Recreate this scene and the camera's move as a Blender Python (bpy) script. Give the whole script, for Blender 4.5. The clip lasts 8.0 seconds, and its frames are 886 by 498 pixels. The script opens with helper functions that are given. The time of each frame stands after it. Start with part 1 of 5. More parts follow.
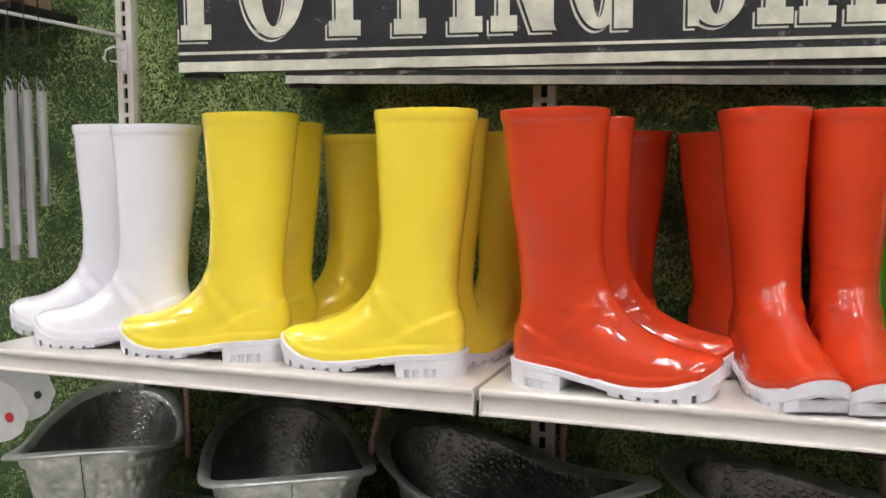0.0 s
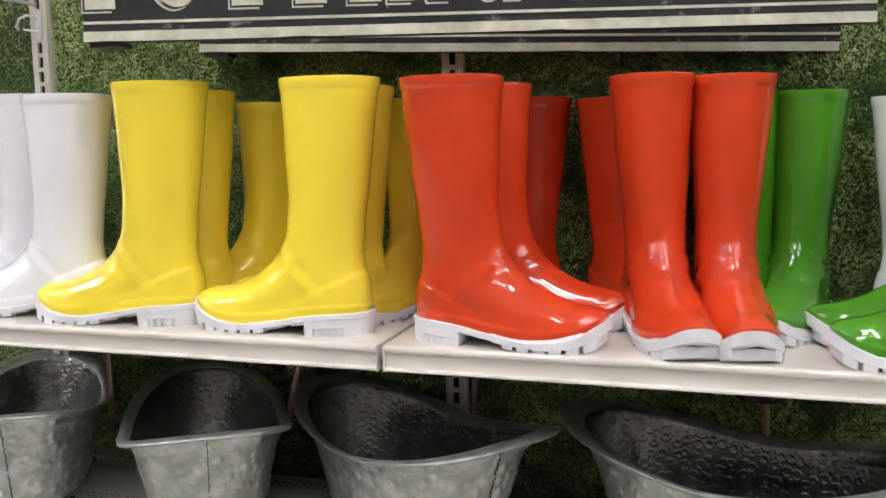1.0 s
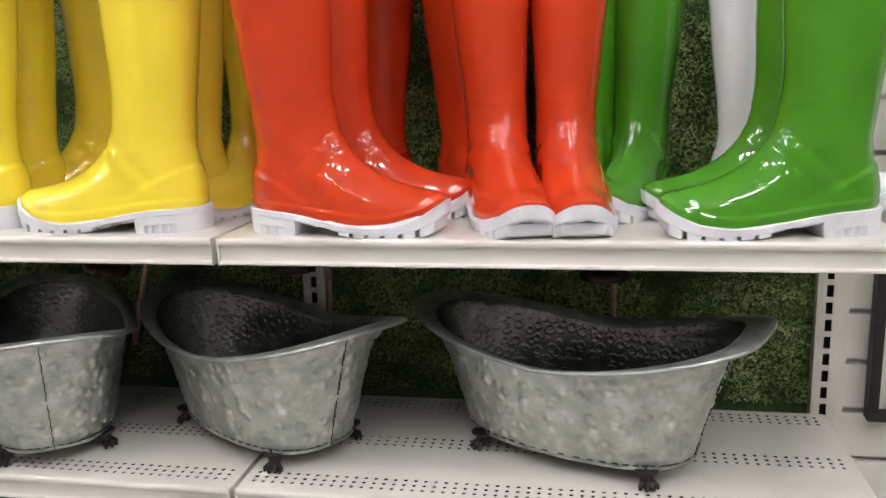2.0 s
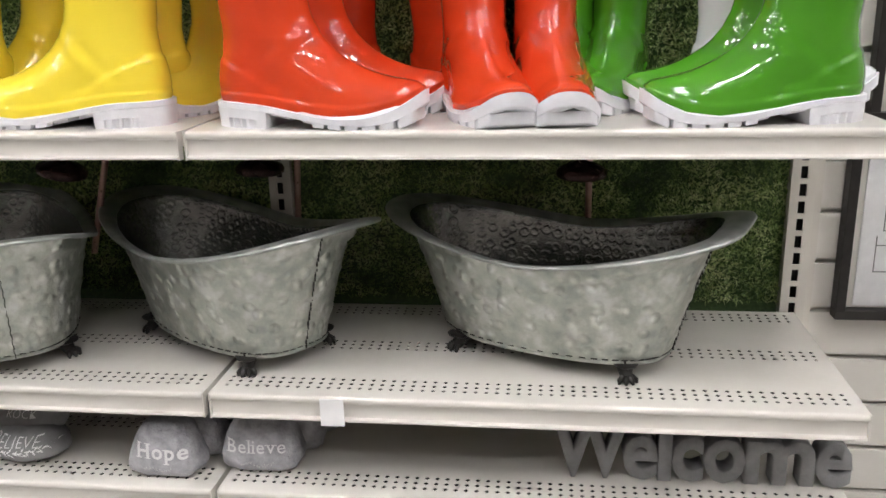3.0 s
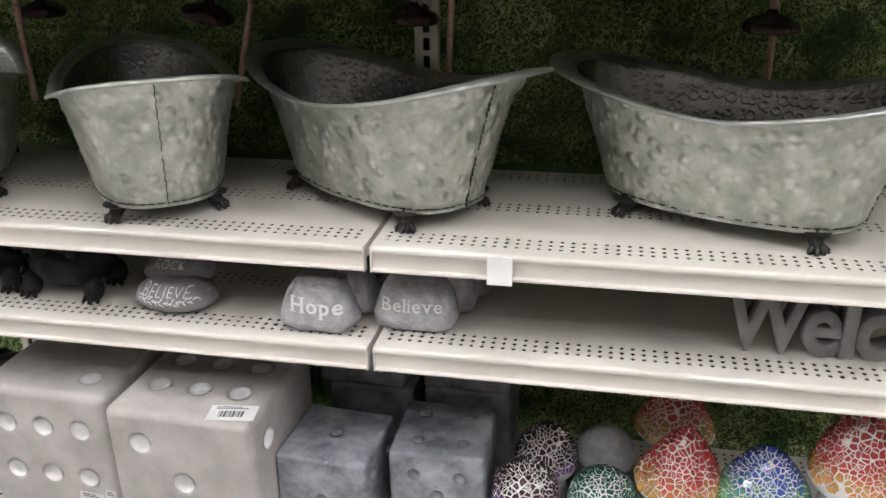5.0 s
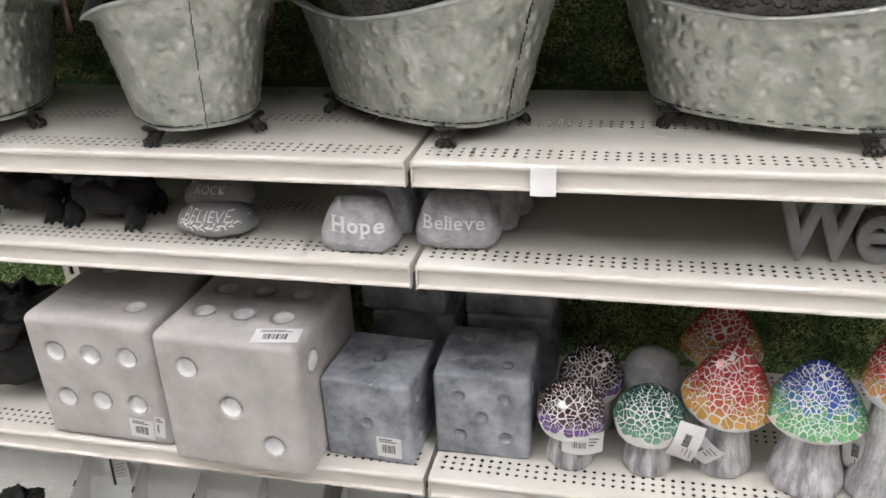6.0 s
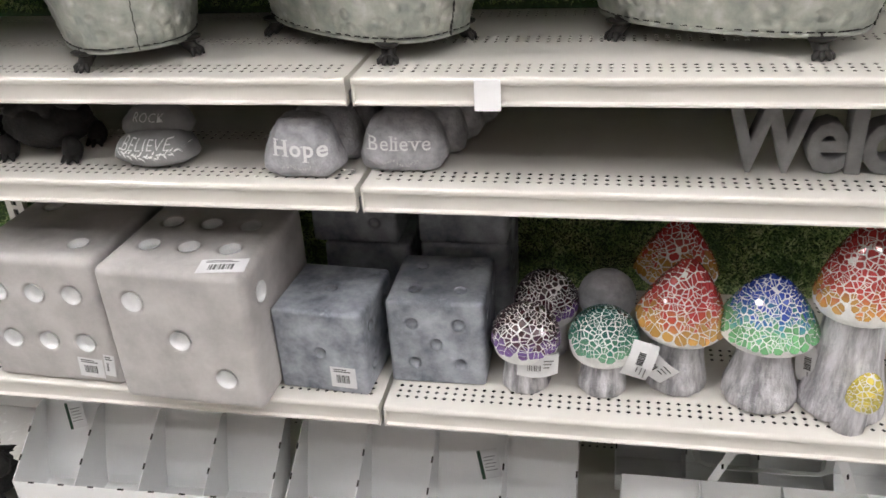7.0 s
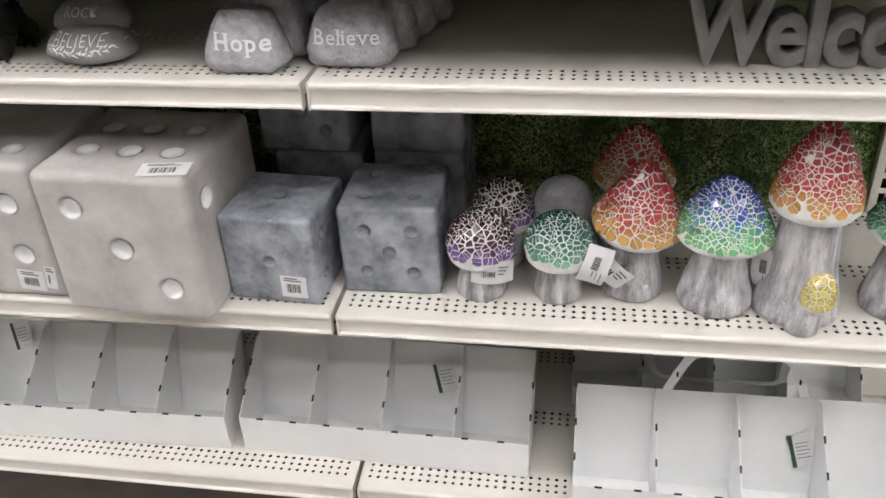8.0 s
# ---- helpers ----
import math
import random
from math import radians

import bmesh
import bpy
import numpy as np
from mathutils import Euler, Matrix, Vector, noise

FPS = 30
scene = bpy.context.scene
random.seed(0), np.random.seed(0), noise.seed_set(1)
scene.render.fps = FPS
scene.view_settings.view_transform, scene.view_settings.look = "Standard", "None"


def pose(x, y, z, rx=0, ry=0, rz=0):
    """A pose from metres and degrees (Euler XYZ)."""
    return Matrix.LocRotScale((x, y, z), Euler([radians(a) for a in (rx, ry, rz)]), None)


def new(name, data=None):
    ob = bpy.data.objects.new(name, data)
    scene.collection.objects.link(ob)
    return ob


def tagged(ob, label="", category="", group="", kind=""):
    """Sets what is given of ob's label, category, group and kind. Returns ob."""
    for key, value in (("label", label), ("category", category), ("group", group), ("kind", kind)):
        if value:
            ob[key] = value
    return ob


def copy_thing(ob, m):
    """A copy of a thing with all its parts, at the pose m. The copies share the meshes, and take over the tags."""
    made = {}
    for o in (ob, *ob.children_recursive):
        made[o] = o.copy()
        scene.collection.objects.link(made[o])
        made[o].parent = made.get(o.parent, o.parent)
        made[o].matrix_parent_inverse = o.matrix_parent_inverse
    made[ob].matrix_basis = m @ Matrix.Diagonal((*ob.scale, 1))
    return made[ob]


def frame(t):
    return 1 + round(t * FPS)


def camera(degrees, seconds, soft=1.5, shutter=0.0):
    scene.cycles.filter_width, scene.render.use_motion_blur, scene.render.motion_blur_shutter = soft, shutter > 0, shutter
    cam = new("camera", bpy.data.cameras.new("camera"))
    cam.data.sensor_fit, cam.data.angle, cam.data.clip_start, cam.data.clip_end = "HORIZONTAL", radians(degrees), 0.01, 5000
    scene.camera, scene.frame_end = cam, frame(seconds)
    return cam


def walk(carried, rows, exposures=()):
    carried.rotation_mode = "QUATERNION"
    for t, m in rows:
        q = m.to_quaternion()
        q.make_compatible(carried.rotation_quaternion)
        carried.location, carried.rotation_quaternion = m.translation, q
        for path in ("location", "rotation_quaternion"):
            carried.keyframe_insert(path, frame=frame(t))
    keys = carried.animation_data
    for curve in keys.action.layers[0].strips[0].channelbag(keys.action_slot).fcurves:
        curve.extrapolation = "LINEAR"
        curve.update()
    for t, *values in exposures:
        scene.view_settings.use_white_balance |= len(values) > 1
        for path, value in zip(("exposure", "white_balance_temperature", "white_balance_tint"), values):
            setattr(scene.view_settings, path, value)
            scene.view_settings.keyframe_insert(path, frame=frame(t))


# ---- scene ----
cam = camera(54.95, 8.0, soft=1.6)
# seconds, x, y, z, yaw, pitch, roll
PATH = [
    (0.0, 0.2941, -0.9119, 1.4034, 19.911, -4.738, 0.228),
    (0.5, 0.3225, -0.9231, 1.4004, 19.459, -6.137, 0.644),
    (1.0, 0.3673, -0.9323, 1.4002, 16.760, -6.926, 0.812),
    (1.5, 0.4101, -0.9261, 1.3904, 12.733, -8.606, 1.249),
    (2.0, 0.4426, -0.8964, 1.3478, 10.340, -12.034, 1.687),
    (2.2, 0.4343, -0.9008, 1.3283, 8.856, -13.053, 1.564),
    (3.3, 0.3899, -0.8794, 1.2925, 6.872, -17.339, 1.397),
    (3.5, 0.3747, -0.8751, 1.2871, 7.090, -17.738, 1.280),
    (4.0, 0.3340, -0.8670, 1.2647, 8.369, -19.059, 0.758),
    (4.5, 0.2917, -0.8670, 1.2448, 9.868, -20.969, 0.242),
    (6.0, 0.2564, -0.8837, 1.1658, 12.710, -25.069, 2.626),
    (6.5, 0.2703, -0.8822, 1.1369, 12.262, -26.365, 3.252),
    (7.0, 0.2854, -0.8746, 1.1196, 10.533, -28.252, 3.216),
    (7.5, 0.2940, -0.8690, 1.0947, 9.242, -30.063, 2.838),
    (8.0, 0.3024, -0.8707, 1.0611, 8.577, -32.133, 2.375),
]
walk(cam, [(t, pose(x, y, z, 90 + pitch, roll, yaw)) for t, x, y, z, yaw, pitch, roll in PATH],
     exposures=[(0.0, 0.14), (1.5, 0.19), (2.2, 0.2), (3.5, 0.31), (4.5, 0.35), (6.0, 0.42), (7.0, 0.44), (8.0, 0.40)])

# ---- light ----
world = bpy.data.worlds.new("store_air")
scene.world = world
world.use_nodes = True
world.node_tree.nodes["Background"].inputs[0].default_value = (0.9, 0.95, 1.0, 1)
world.node_tree.nodes["Background"].inputs[1].default_value = 0.02
scene.view_settings.exposure = 0.0

# levels of the shelf tops and the fronts of their lips
Z1, Z2, Z3, Z4, Z5 = 1.161, 0.8486, 0.7202, 0.4035, 0.090
FRONT = {1: 0.010, 2: 0.0, 3: -0.007, 4: -0.013, 5: -0.021}
BAY = 0.762
BACK = 0.354
LAMP = 56.0
SHELF_BACK = 0.318
FLOOR = -0.085


# ---- materials ----
def shader(name, color, rough=0.5, metal=0.0, coat=0.0):
    m = bpy.data.materials.new(name)
    m.use_nodes = True
    b = m.node_tree.nodes["Principled BSDF"]
    b.inputs["Base Color"].default_value = (*color, 1)
    b.inputs["Roughness"].default_value = rough
    b.inputs["Metallic"].default_value = metal
    b.inputs["Coat Weight"].default_value = coat
    b.inputs["Coat Roughness"].default_value = 0.05
    return m, m.node_tree.nodes, m.node_tree.links, b


def ramp(nodes, stops):
    r = nodes.new("ShaderNodeValToRGB")
    e = r.color_ramp.elements
    while len(e) < len(stops):
        e.new(0.5)
    for k, (p, c) in enumerate(stops):
        e[k].position, e[k].color = p, (*c, 1)
    return r


def noise_node(nodes, links, scale, detail=4.0, rough=0.6, stretch=None):
    n = nodes.new("ShaderNodeTexNoise")
    n.inputs["Scale"].default_value = scale
    n.inputs["Detail"].default_value = detail
    n.inputs["Roughness"].default_value = rough
    co = nodes.new("ShaderNodeTexCoord")
    if stretch:
        mp = nodes.new("ShaderNodeMapping")
        mp.inputs["Scale"].default_value = stretch
        links.new(co.outputs["Object"], mp.inputs[0])
        links.new(mp.outputs[0], n.inputs["Vector"])
    else:
        links.new(co.outputs["Object"], n.inputs["Vector"])
    return n


def bump(nodes, links, source, b, strength, distance):
    k = nodes.new("ShaderNodeBump")
    k.inputs["Strength"].default_value = strength
    k.inputs["Distance"].default_value = distance
    links.new(source, k.inputs["Height"])
    links.new(k.outputs[0], b.inputs["Normal"])
    return k


def worn(name, dark, light, rough=0.5, metal=0.0, scale=12.0, fine=120.0, depth=0.001, strength=0.3, coat=0.0, stretch=None, edge=(0.32, 0.68)):
    """Two tones mixed by large stains, and fine grain in the relief and the gloss."""
    m, n, l, b = shader(name, light, rough, metal, coat)
    big = noise_node(n, l, scale, 6.0, 0.65, stretch)
    r = ramp(n, [(edge[0], dark), (edge[1], light)])
    l.new(big.outputs["Fac"], r.inputs[0])
    l.new(r.outputs[0], b.inputs["Base Color"])
    small = noise_node(n, l, fine, 3.0)
    rr = n.new("ShaderNodeMapRange")
    rr.inputs["To Min"].default_value, rr.inputs["To Max"].default_value = max(rough - 0.1, 0.02), rough + 0.1
    l.new(small.outputs["Fac"], rr.inputs[0])
    l.new(rr.outputs[0], b.inputs["Roughness"])
    bump(n, l, small.outputs["Fac"], b, strength, depth)
    return m


def glaze(name, dark, light, rough=0.24):
    """Glossy lacquer over moulded rubber: slightly mottled, with a wavy surface."""
    m, n, l, b = shader(name, light, rough, 0.0, 1.0)
    b.inputs["Coat Roughness"].default_value = 0.025
    b.inputs["Specular IOR Level"].default_value = 0.12
    big = noise_node(n, l, 9.0, 3.0)
    r = ramp(n, [(0.3, dark), (0.7, light)])
    l.new(big.outputs["Fac"], r.inputs[0])
    l.new(r.outputs[0], b.inputs["Base Color"])
    wave = noise_node(n, l, 26.0, 2.0)
    bump(n, l, wave.outputs["Fac"], b, 0.06, 0.003)
    # faint scuffs dull the lacquer
    scuff = noise_node(n, l, 70.0, 6.0, 0.7)
    dull = n.new("ShaderNodeMapRange")
    dull.inputs["From Min"].default_value, dull.inputs["From Max"].default_value = 0.55, 0.75
    dull.inputs["To Min"].default_value, dull.inputs["To Max"].default_value = 0.02, 0.12
    l.new(scuff.outputs["Fac"], dull.inputs[0])
    l.new(dull.outputs[0], b.inputs["Coat Roughness"])
    return m


M_SHELF = worn("shelf_enamel", (0.64, 0.612, 0.565), (0.72, 0.692, 0.648), 0.34, scale=7.0, fine=260.0, depth=0.0002, strength=0.10, coat=0.55)
M_STEEL = worn("upright_enamel", (0.58, 0.55, 0.50), (0.66, 0.63, 0.57), 0.4, scale=9.0, fine=200.0, depth=0.0002, strength=0.15)
M_BLACK = worn("black_metal", (0.012, 0.011, 0.010), (0.030, 0.027, 0.025), 0.45, 0.3, scale=30.0, fine=220.0, depth=0.0008, strength=0.4)
# near-black: stands in for shade behind holes and slots, also colours the seams
M_DARK = worn("shade_and_seam_black", (0.010, 0.010, 0.010), (0.018, 0.017, 0.016), 0.8)
M_YELLOW = glaze("yellow_gloss", (0.90, 0.70, 0.048), (0.94, 0.75, 0.066))
M_ORANGE = glaze("orange_red_gloss", (0.58, 0.044, 0.012), (0.66, 0.058, 0.016))
M_GREEN = glaze("green_gloss", (0.056, 0.235, 0.012), (0.075, 0.285, 0.018))
M_WHITE = glaze("white_gloss", (0.82, 0.825, 0.88), (0.87, 0.875, 0.93), 0.25)
M_SOLE = worn("white_sole_rubber", (0.68, 0.685, 0.725), (0.80, 0.805, 0.845), 0.40, scale=25.0, fine=180.0, depth=0.0004, strength=0.2)
M_COPPER = worn("dark_copper", (0.34, 0.20, 0.165), (0.56, 0.37, 0.32), 0.30, 0.6, scale=40.0)
M_STONE = worn("grey_cement", (0.25, 0.25, 0.265), (0.49, 0.49, 0.52), 0.85, scale=46.0, fine=170.0, depth=0.0025, strength=0.9)
M_PEBBLE = worn("mid_grey_cement", (0.19, 0.19, 0.193), (0.29, 0.29, 0.295), 0.8, scale=26.0, fine=200.0, depth=0.001, strength=0.45)
M_SOOT = worn("matt_black_resin", (0.006, 0.006, 0.006), (0.016, 0.015, 0.014), 0.9, scale=60.0, fine=260.0, depth=0.002, strength=0.8)
M_HEAD = worn("dark_bronze", (0.030, 0.016, 0.014), (0.075, 0.040, 0.035), 0.25, 0.6, scale=40.0)
M_ENGRAVE = worn("white_lettering", (0.66, 0.66, 0.66), (0.80, 0.80, 0.80), 0.7)
M_DIE = worn("beige_concrete", (0.355, 0.338, 0.328), (0.535, 0.515, 0.505), 0.72, scale=13.0, fine=110.0, depth=0.0010, strength=0.45)
M_DIE_B = worn("blue_grey_concrete", (0.095, 0.106, 0.130), (0.42, 0.445, 0.49), 0.62, scale=20.0, fine=100.0, depth=0.0014, strength=0.5)
M_PIP = worn("white_pip_paint", (0.66, 0.66, 0.67), (0.78, 0.78, 0.78), 0.5)
M_PAPER = worn("paper", (0.64, 0.64, 0.65), (0.74, 0.74, 0.75), 0.5, scale=30.0)
M_INK = worn("ink", (0.06, 0.06, 0.06), (0.11, 0.11, 0.11), 0.6)
M_GREENINK = worn("green_print", (0.015, 0.05, 0.028), (0.02, 0.07, 0.035), 0.5)
M_CADDY = worn("white_painted_tin", (0.77, 0.78, 0.785), (0.84, 0.845, 0.85), 0.32, scale=6.0, fine=90.0, depth=0.0003, strength=0.15)
M_GROUT = worn("white_grout", (0.66, 0.66, 0.65), (0.86, 0.86, 0.85), 0.8, scale=80.0, fine=260.0, depth=0.0015, strength=0.6)
M_STEM = worn("mushroom_cement", (0.26, 0.255, 0.272), (0.70, 0.69, 0.715), 0.85, scale=62.0, fine=150.0, depth=0.004, strength=1.0, stretch=(1, 1, 0.16), edge=(0.38, 0.62))
M_CREAM = worn("cream_sign_paint", (0.42, 0.42, 0.34), (0.72, 0.72, 0.60), 0.55, scale=22.0, fine=110.0, depth=0.0005)
M_SIGN = worn("black_sign_paint", (0.010, 0.010, 0.012), (0.024, 0.024, 0.027), 0.8, scale=16.0, fine=90.0, depth=0.0005)


def scuffed(m, pale, scale, start):
    """Pale rubbed patches over a paint."""
    n, l = m.node_tree.nodes, m.node_tree.links
    b = n["Principled BSDF"]
    under = b.inputs["Base Color"].links[0].from_socket
    s = noise_node(n, l, scale, 9.0, 0.72, (1, 1, 1.8))
    r = ramp(n, [(start, (0, 0, 0)), (start + 0.12, (0.75, 0.75, 0.75))])
    l.new(s.outputs["Fac"], r.inputs[0])
    mix = n.new("ShaderNodeMix")
    mix.data_type = "RGBA"
    l.new(r.outputs[0], mix.inputs["Factor"])
    l.new(under, mix.inputs["A"])
    mix.inputs["B"].default_value = (*pale, 1)
    l.new(mix.outputs["Result"], b.inputs["Base Color"])


scuffed(M_SIGN, (0.50, 0.50, 0.48), 16.0, 0.59)
scuffed(M_SHELF, (0.40, 0.37, 0.32), 18.0, 0.71)
scuffed(M_DIE, (0.66, 0.64, 0.61), 26.0, 0.66)
scuffed(M_DIE_B, (0.46, 0.49, 0.53), 30.0, 0.62)
scuffed(M_DIE_B, (0.085, 0.095, 0.115), 44.0, 0.63)
scuffed(M_DIE, (0.27, 0.25, 0.235), 34.0, 0.67)
M_SLAT = worn("slatwall_laminate", (0.64, 0.615, 0.57), (0.70, 0.675, 0.63), 0.45, scale=4.0, fine=150.0, depth=0.0002, strength=0.1)
M_FLOOR = worn("vinyl_floor", (0.50, 0.49, 0.47), (0.60, 0.59, 0.57), 0.25, scale=5.0, fine=60.0)
M_WALL = worn("store_wall_paint", (0.58, 0.575, 0.56), (0.66, 0.655, 0.64), 0.7, scale=2.0)
M_FAR = worn("far_shelving", (0.15, 0.13, 0.115), (0.34, 0.30, 0.27), 0.7, scale=3.0)
M_CEIL = worn("ceiling_tile", (0.66, 0.66, 0.65), (0.74, 0.74, 0.73), 0.9, scale=8.0, fine=300.0)
M_CHIME = worn("brushed_aluminium", (0.56, 0.56, 0.57), (0.74, 0.74, 0.75), 0.34, 0.8, scale=60.0, fine=40.0, depth=0.0001, strength=0.1, stretch=(1, 1, 0.05))
M_RED = worn("red_enamel", (0.42, 0.02, 0.02), (0.50, 0.03, 0.03), 0.4)
M_KICK = worn("brown_kick_plate", (0.030, 0.022, 0.016), (0.055, 0.042, 0.032), 0.6)
M_WOOD = worn("brown_cardboard", (0.20, 0.13, 0.075), (0.30, 0.20, 0.12), 0.75)
M_PLASTIC = worn("clear_label_plastic", (0.86, 0.86, 0.87), (0.92, 0.92, 0.93), 0.15)
# white enamel greyed for the plates' shade; also used for the stones' worn marks
M_PLATE = worn("shaded_white_enamel", (0.46, 0.46, 0.46), (0.60, 0.60, 0.59), 0.4, scale=14.0)


def tin(name, low, mid, high, metal, rough, lumps, strength, depth):
    """Galvanized sheet: soft spangle in the colour, round hammer marks in the relief."""
    m, n, l, b = shader(name, mid, rough, metal)
    big = noise_node(n, l, 38.0, 4.0, 0.55)
    r = ramp(n, [(0.30, low), (0.5, mid), (0.70, high)])
    l.new(big.outputs["Fac"], r.inputs[0])
    l.new(r.outputs[0], b.inputs["Base Color"])
    fine = noise_node(n, l, 130.0, 3.0)
    if lumps:
        co = n.new("ShaderNodeTexCoord")
        v = n.new("ShaderNodeTexVoronoi")
        v.feature = "SMOOTH_F1" if depth > 0 else "F1"
        v.inputs["Scale"].default_value = lumps
        if depth > 0:
            v.inputs["Smoothness"].default_value = 0.35
        l.new(co.outputs["Object"], v.inputs["Vector"])
        cell = n.new("ShaderNodeMapRange")
        cell.inputs["To Min"].default_value, cell.inputs["To Max"].default_value = 1.0, 0.0
        if depth > 0:
            cell.interpolation_type = "SMOOTHSTEP"
            cell.inputs["From Min"].default_value, cell.inputs["From Max"].default_value = 0.05, 0.55
            l.new(v.outputs["Distance"], cell.inputs[0])
        else:
            # raised rims of round hammer marks
            v.inputs["Randomness"].default_value = 0.7
            rim = ramp(n, [(0.22, (0, 0, 0)), (0.40, (1, 1, 1)), (0.45, (1, 1, 1)), (0.58, (0, 0, 0))])
            rim.color_ramp.interpolation = "EASE"
            l.new(v.outputs["Distance"], rim.inputs[0])
            l.new(rim.outputs[0], cell.inputs[0])
        mix = n.new("ShaderNodeMath")
        mix.operation = "MULTIPLY_ADD"
        mix.inputs[1].default_value = 0.3 if depth > 0 else 0.06
        l.new(fine.outputs["Fac"], mix.inputs[0])
        l.new(cell.outputs[0], mix.inputs[2])
        bump(n, l, mix.outputs[0], b, strength, depth)
        # the colour is lighter where the hammer mark mask is high, darker where it is low
        bright = n.new("ShaderNodeMapRange")
        bright.inputs["To Min"].default_value, bright.inputs["To Max"].default_value = (0.90, 1.16) if depth > 0 else (0.95, 1.05)
        l.new(cell.outputs[0], bright.inputs[0])
        hsv = n.new("ShaderNodeHueSaturation")
        l.new(bright.outputs[0], hsv.inputs["Value"])
        l.new(r.outputs[0], hsv.inputs["Color"])
        l.new(hsv.outputs[0], b.inputs["Base Color"])
    else:
        bump(n, l, fine.outputs["Fac"], b, strength, depth)
    rr = n.new("ShaderNodeMapRange")
    rr.inputs["To Min"].default_value, rr.inputs["To Max"].default_value = rough - 0.08, rough + 0.1
    l.new(big.outputs["Fac"], rr.inputs[0])
    l.new(rr.outputs[0], b.inputs["Roughness"])
    return m


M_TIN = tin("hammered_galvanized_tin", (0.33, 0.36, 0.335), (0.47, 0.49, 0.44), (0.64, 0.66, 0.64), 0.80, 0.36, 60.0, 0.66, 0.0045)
# same tin, its colour darkened to hold the shade inside the tubs
M_TIN_SHADED = tin("shaded_inner_tin", (0.20, 0.206, 0.202), (0.29, 0.30, 0.292), (0.43, 0.44, 0.43), 0.90, 0.22, 66.0, 0.25, -0.0022)
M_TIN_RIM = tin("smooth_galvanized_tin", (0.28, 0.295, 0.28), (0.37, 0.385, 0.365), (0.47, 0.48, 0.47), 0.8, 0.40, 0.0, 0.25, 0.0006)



def turf():
    m, n, l, b = shader("artificial_grass", (0.05, 0.1, 0.03), 0.6)
    g = n.new("ShaderNodeNewGeometry")
    r = ramp(n, [(0.0, (0.014, 0.036, 0.010)), (0.22, (0.085, 0.165, 0.040)), (0.5, (0.25, 0.37, 0.11)), (1.0, (0.55, 0.62, 0.30))])
    patch = noise_node(n, l, 10.0, 10.0, 0.74)
    mix = n.new("ShaderNodeMath")
    mix.operation = "MULTIPLY"
    pr = n.new("ShaderNodeMapRange")
    pr.inputs["From Min"].default_value, pr.inputs["From Max"].default_value = 0.38, 0.62
    pr.inputs["To Min"].default_value, pr.inputs["To Max"].default_value = 0.10, 1.7
    l.new(patch.outputs["Fac"], pr.inputs[0])
    own = n.new("ShaderNodeMapRange")
    own.inputs["To Min"].default_value, own.inputs["To Max"].default_value = 0.30, 0.85
    l.new(g.outputs["Random Per Island"], own.inputs[0])
    l.new(own.outputs[0], mix.inputs[0])
    l.new(pr.outputs[0], mix.inputs[1])
    l.new(mix.outputs[0], r.inputs[0])
    l.new(r.outputs[0], b.inputs["Base Color"])
    return m


M_TURF = turf()
M_TURF_BASE = worn("turf_backing", (0.030, 0.060, 0.022), (0.078, 0.14, 0.047), 0.9, scale=160.0)


def mosaic(name, top, mid, low, height0, height1, stops=(0.12, 0.45, 0.8)):
    """Glass pieces whose colour runs down the cap, each with a tone of its own."""
    m, n, l, b = shader(name, mid, 0.12, 0.0, 0.6)
    co = n.new("ShaderNodeTexCoord")
    sep = n.new("ShaderNodeSeparateXYZ")
    l.new(co.outputs["Object"], sep.inputs[0])
    g = n.new("ShaderNodeNewGeometry")
    add = n.new("ShaderNodeMath")
    add.operation = "MULTIPLY_ADD"
    add.inputs[1].default_value = (height1 - height0) * 0.35
    info = n.new("ShaderNodeObjectInfo")
    mixed = n.new("ShaderNodeMath")
    l.new(g.outputs["Random Per Island"], mixed.inputs[0])
    l.new(info.outputs["Random"], mixed.inputs[1])
    tone = n.new("ShaderNodeMath")
    tone.operation = "FRACT"
    l.new(mixed.outputs[0], tone.inputs[0])
    l.new(tone.outputs[0], add.inputs[0])
    l.new(sep.outputs["Z"], add.inputs[2])
    mr = n.new("ShaderNodeMapRange")
    mr.inputs["From Min"].default_value = height0 + (height1 - height0) * 0.15
    mr.inputs["From Max"].default_value = height1 + (height1 - height0) * 0.15
    l.new(add.outputs[0], mr.inputs[0])
    r = ramp(n, [(stops[0], low), (stops[1], mid), (stops[2], top)])
    l.new(mr.outputs[0], r.inputs[0])
    hsv = n.new("ShaderNodeHueSaturation")
    vr = n.new("ShaderNodeMapRange")
    vr.inputs["To Min"].default_value, vr.inputs["To Max"].default_value = 0.7, 1.25
    hsv.inputs["Saturation"].default_value = 0.92
    l.new(tone.outputs[0], vr.inputs[0])
    l.new(vr.outputs[0], hsv.inputs["Value"])
    l.new(r.outputs[0], hsv.inputs["Color"])
    l.new(hsv.outputs[0], b.inputs["Base Color"])
    return m


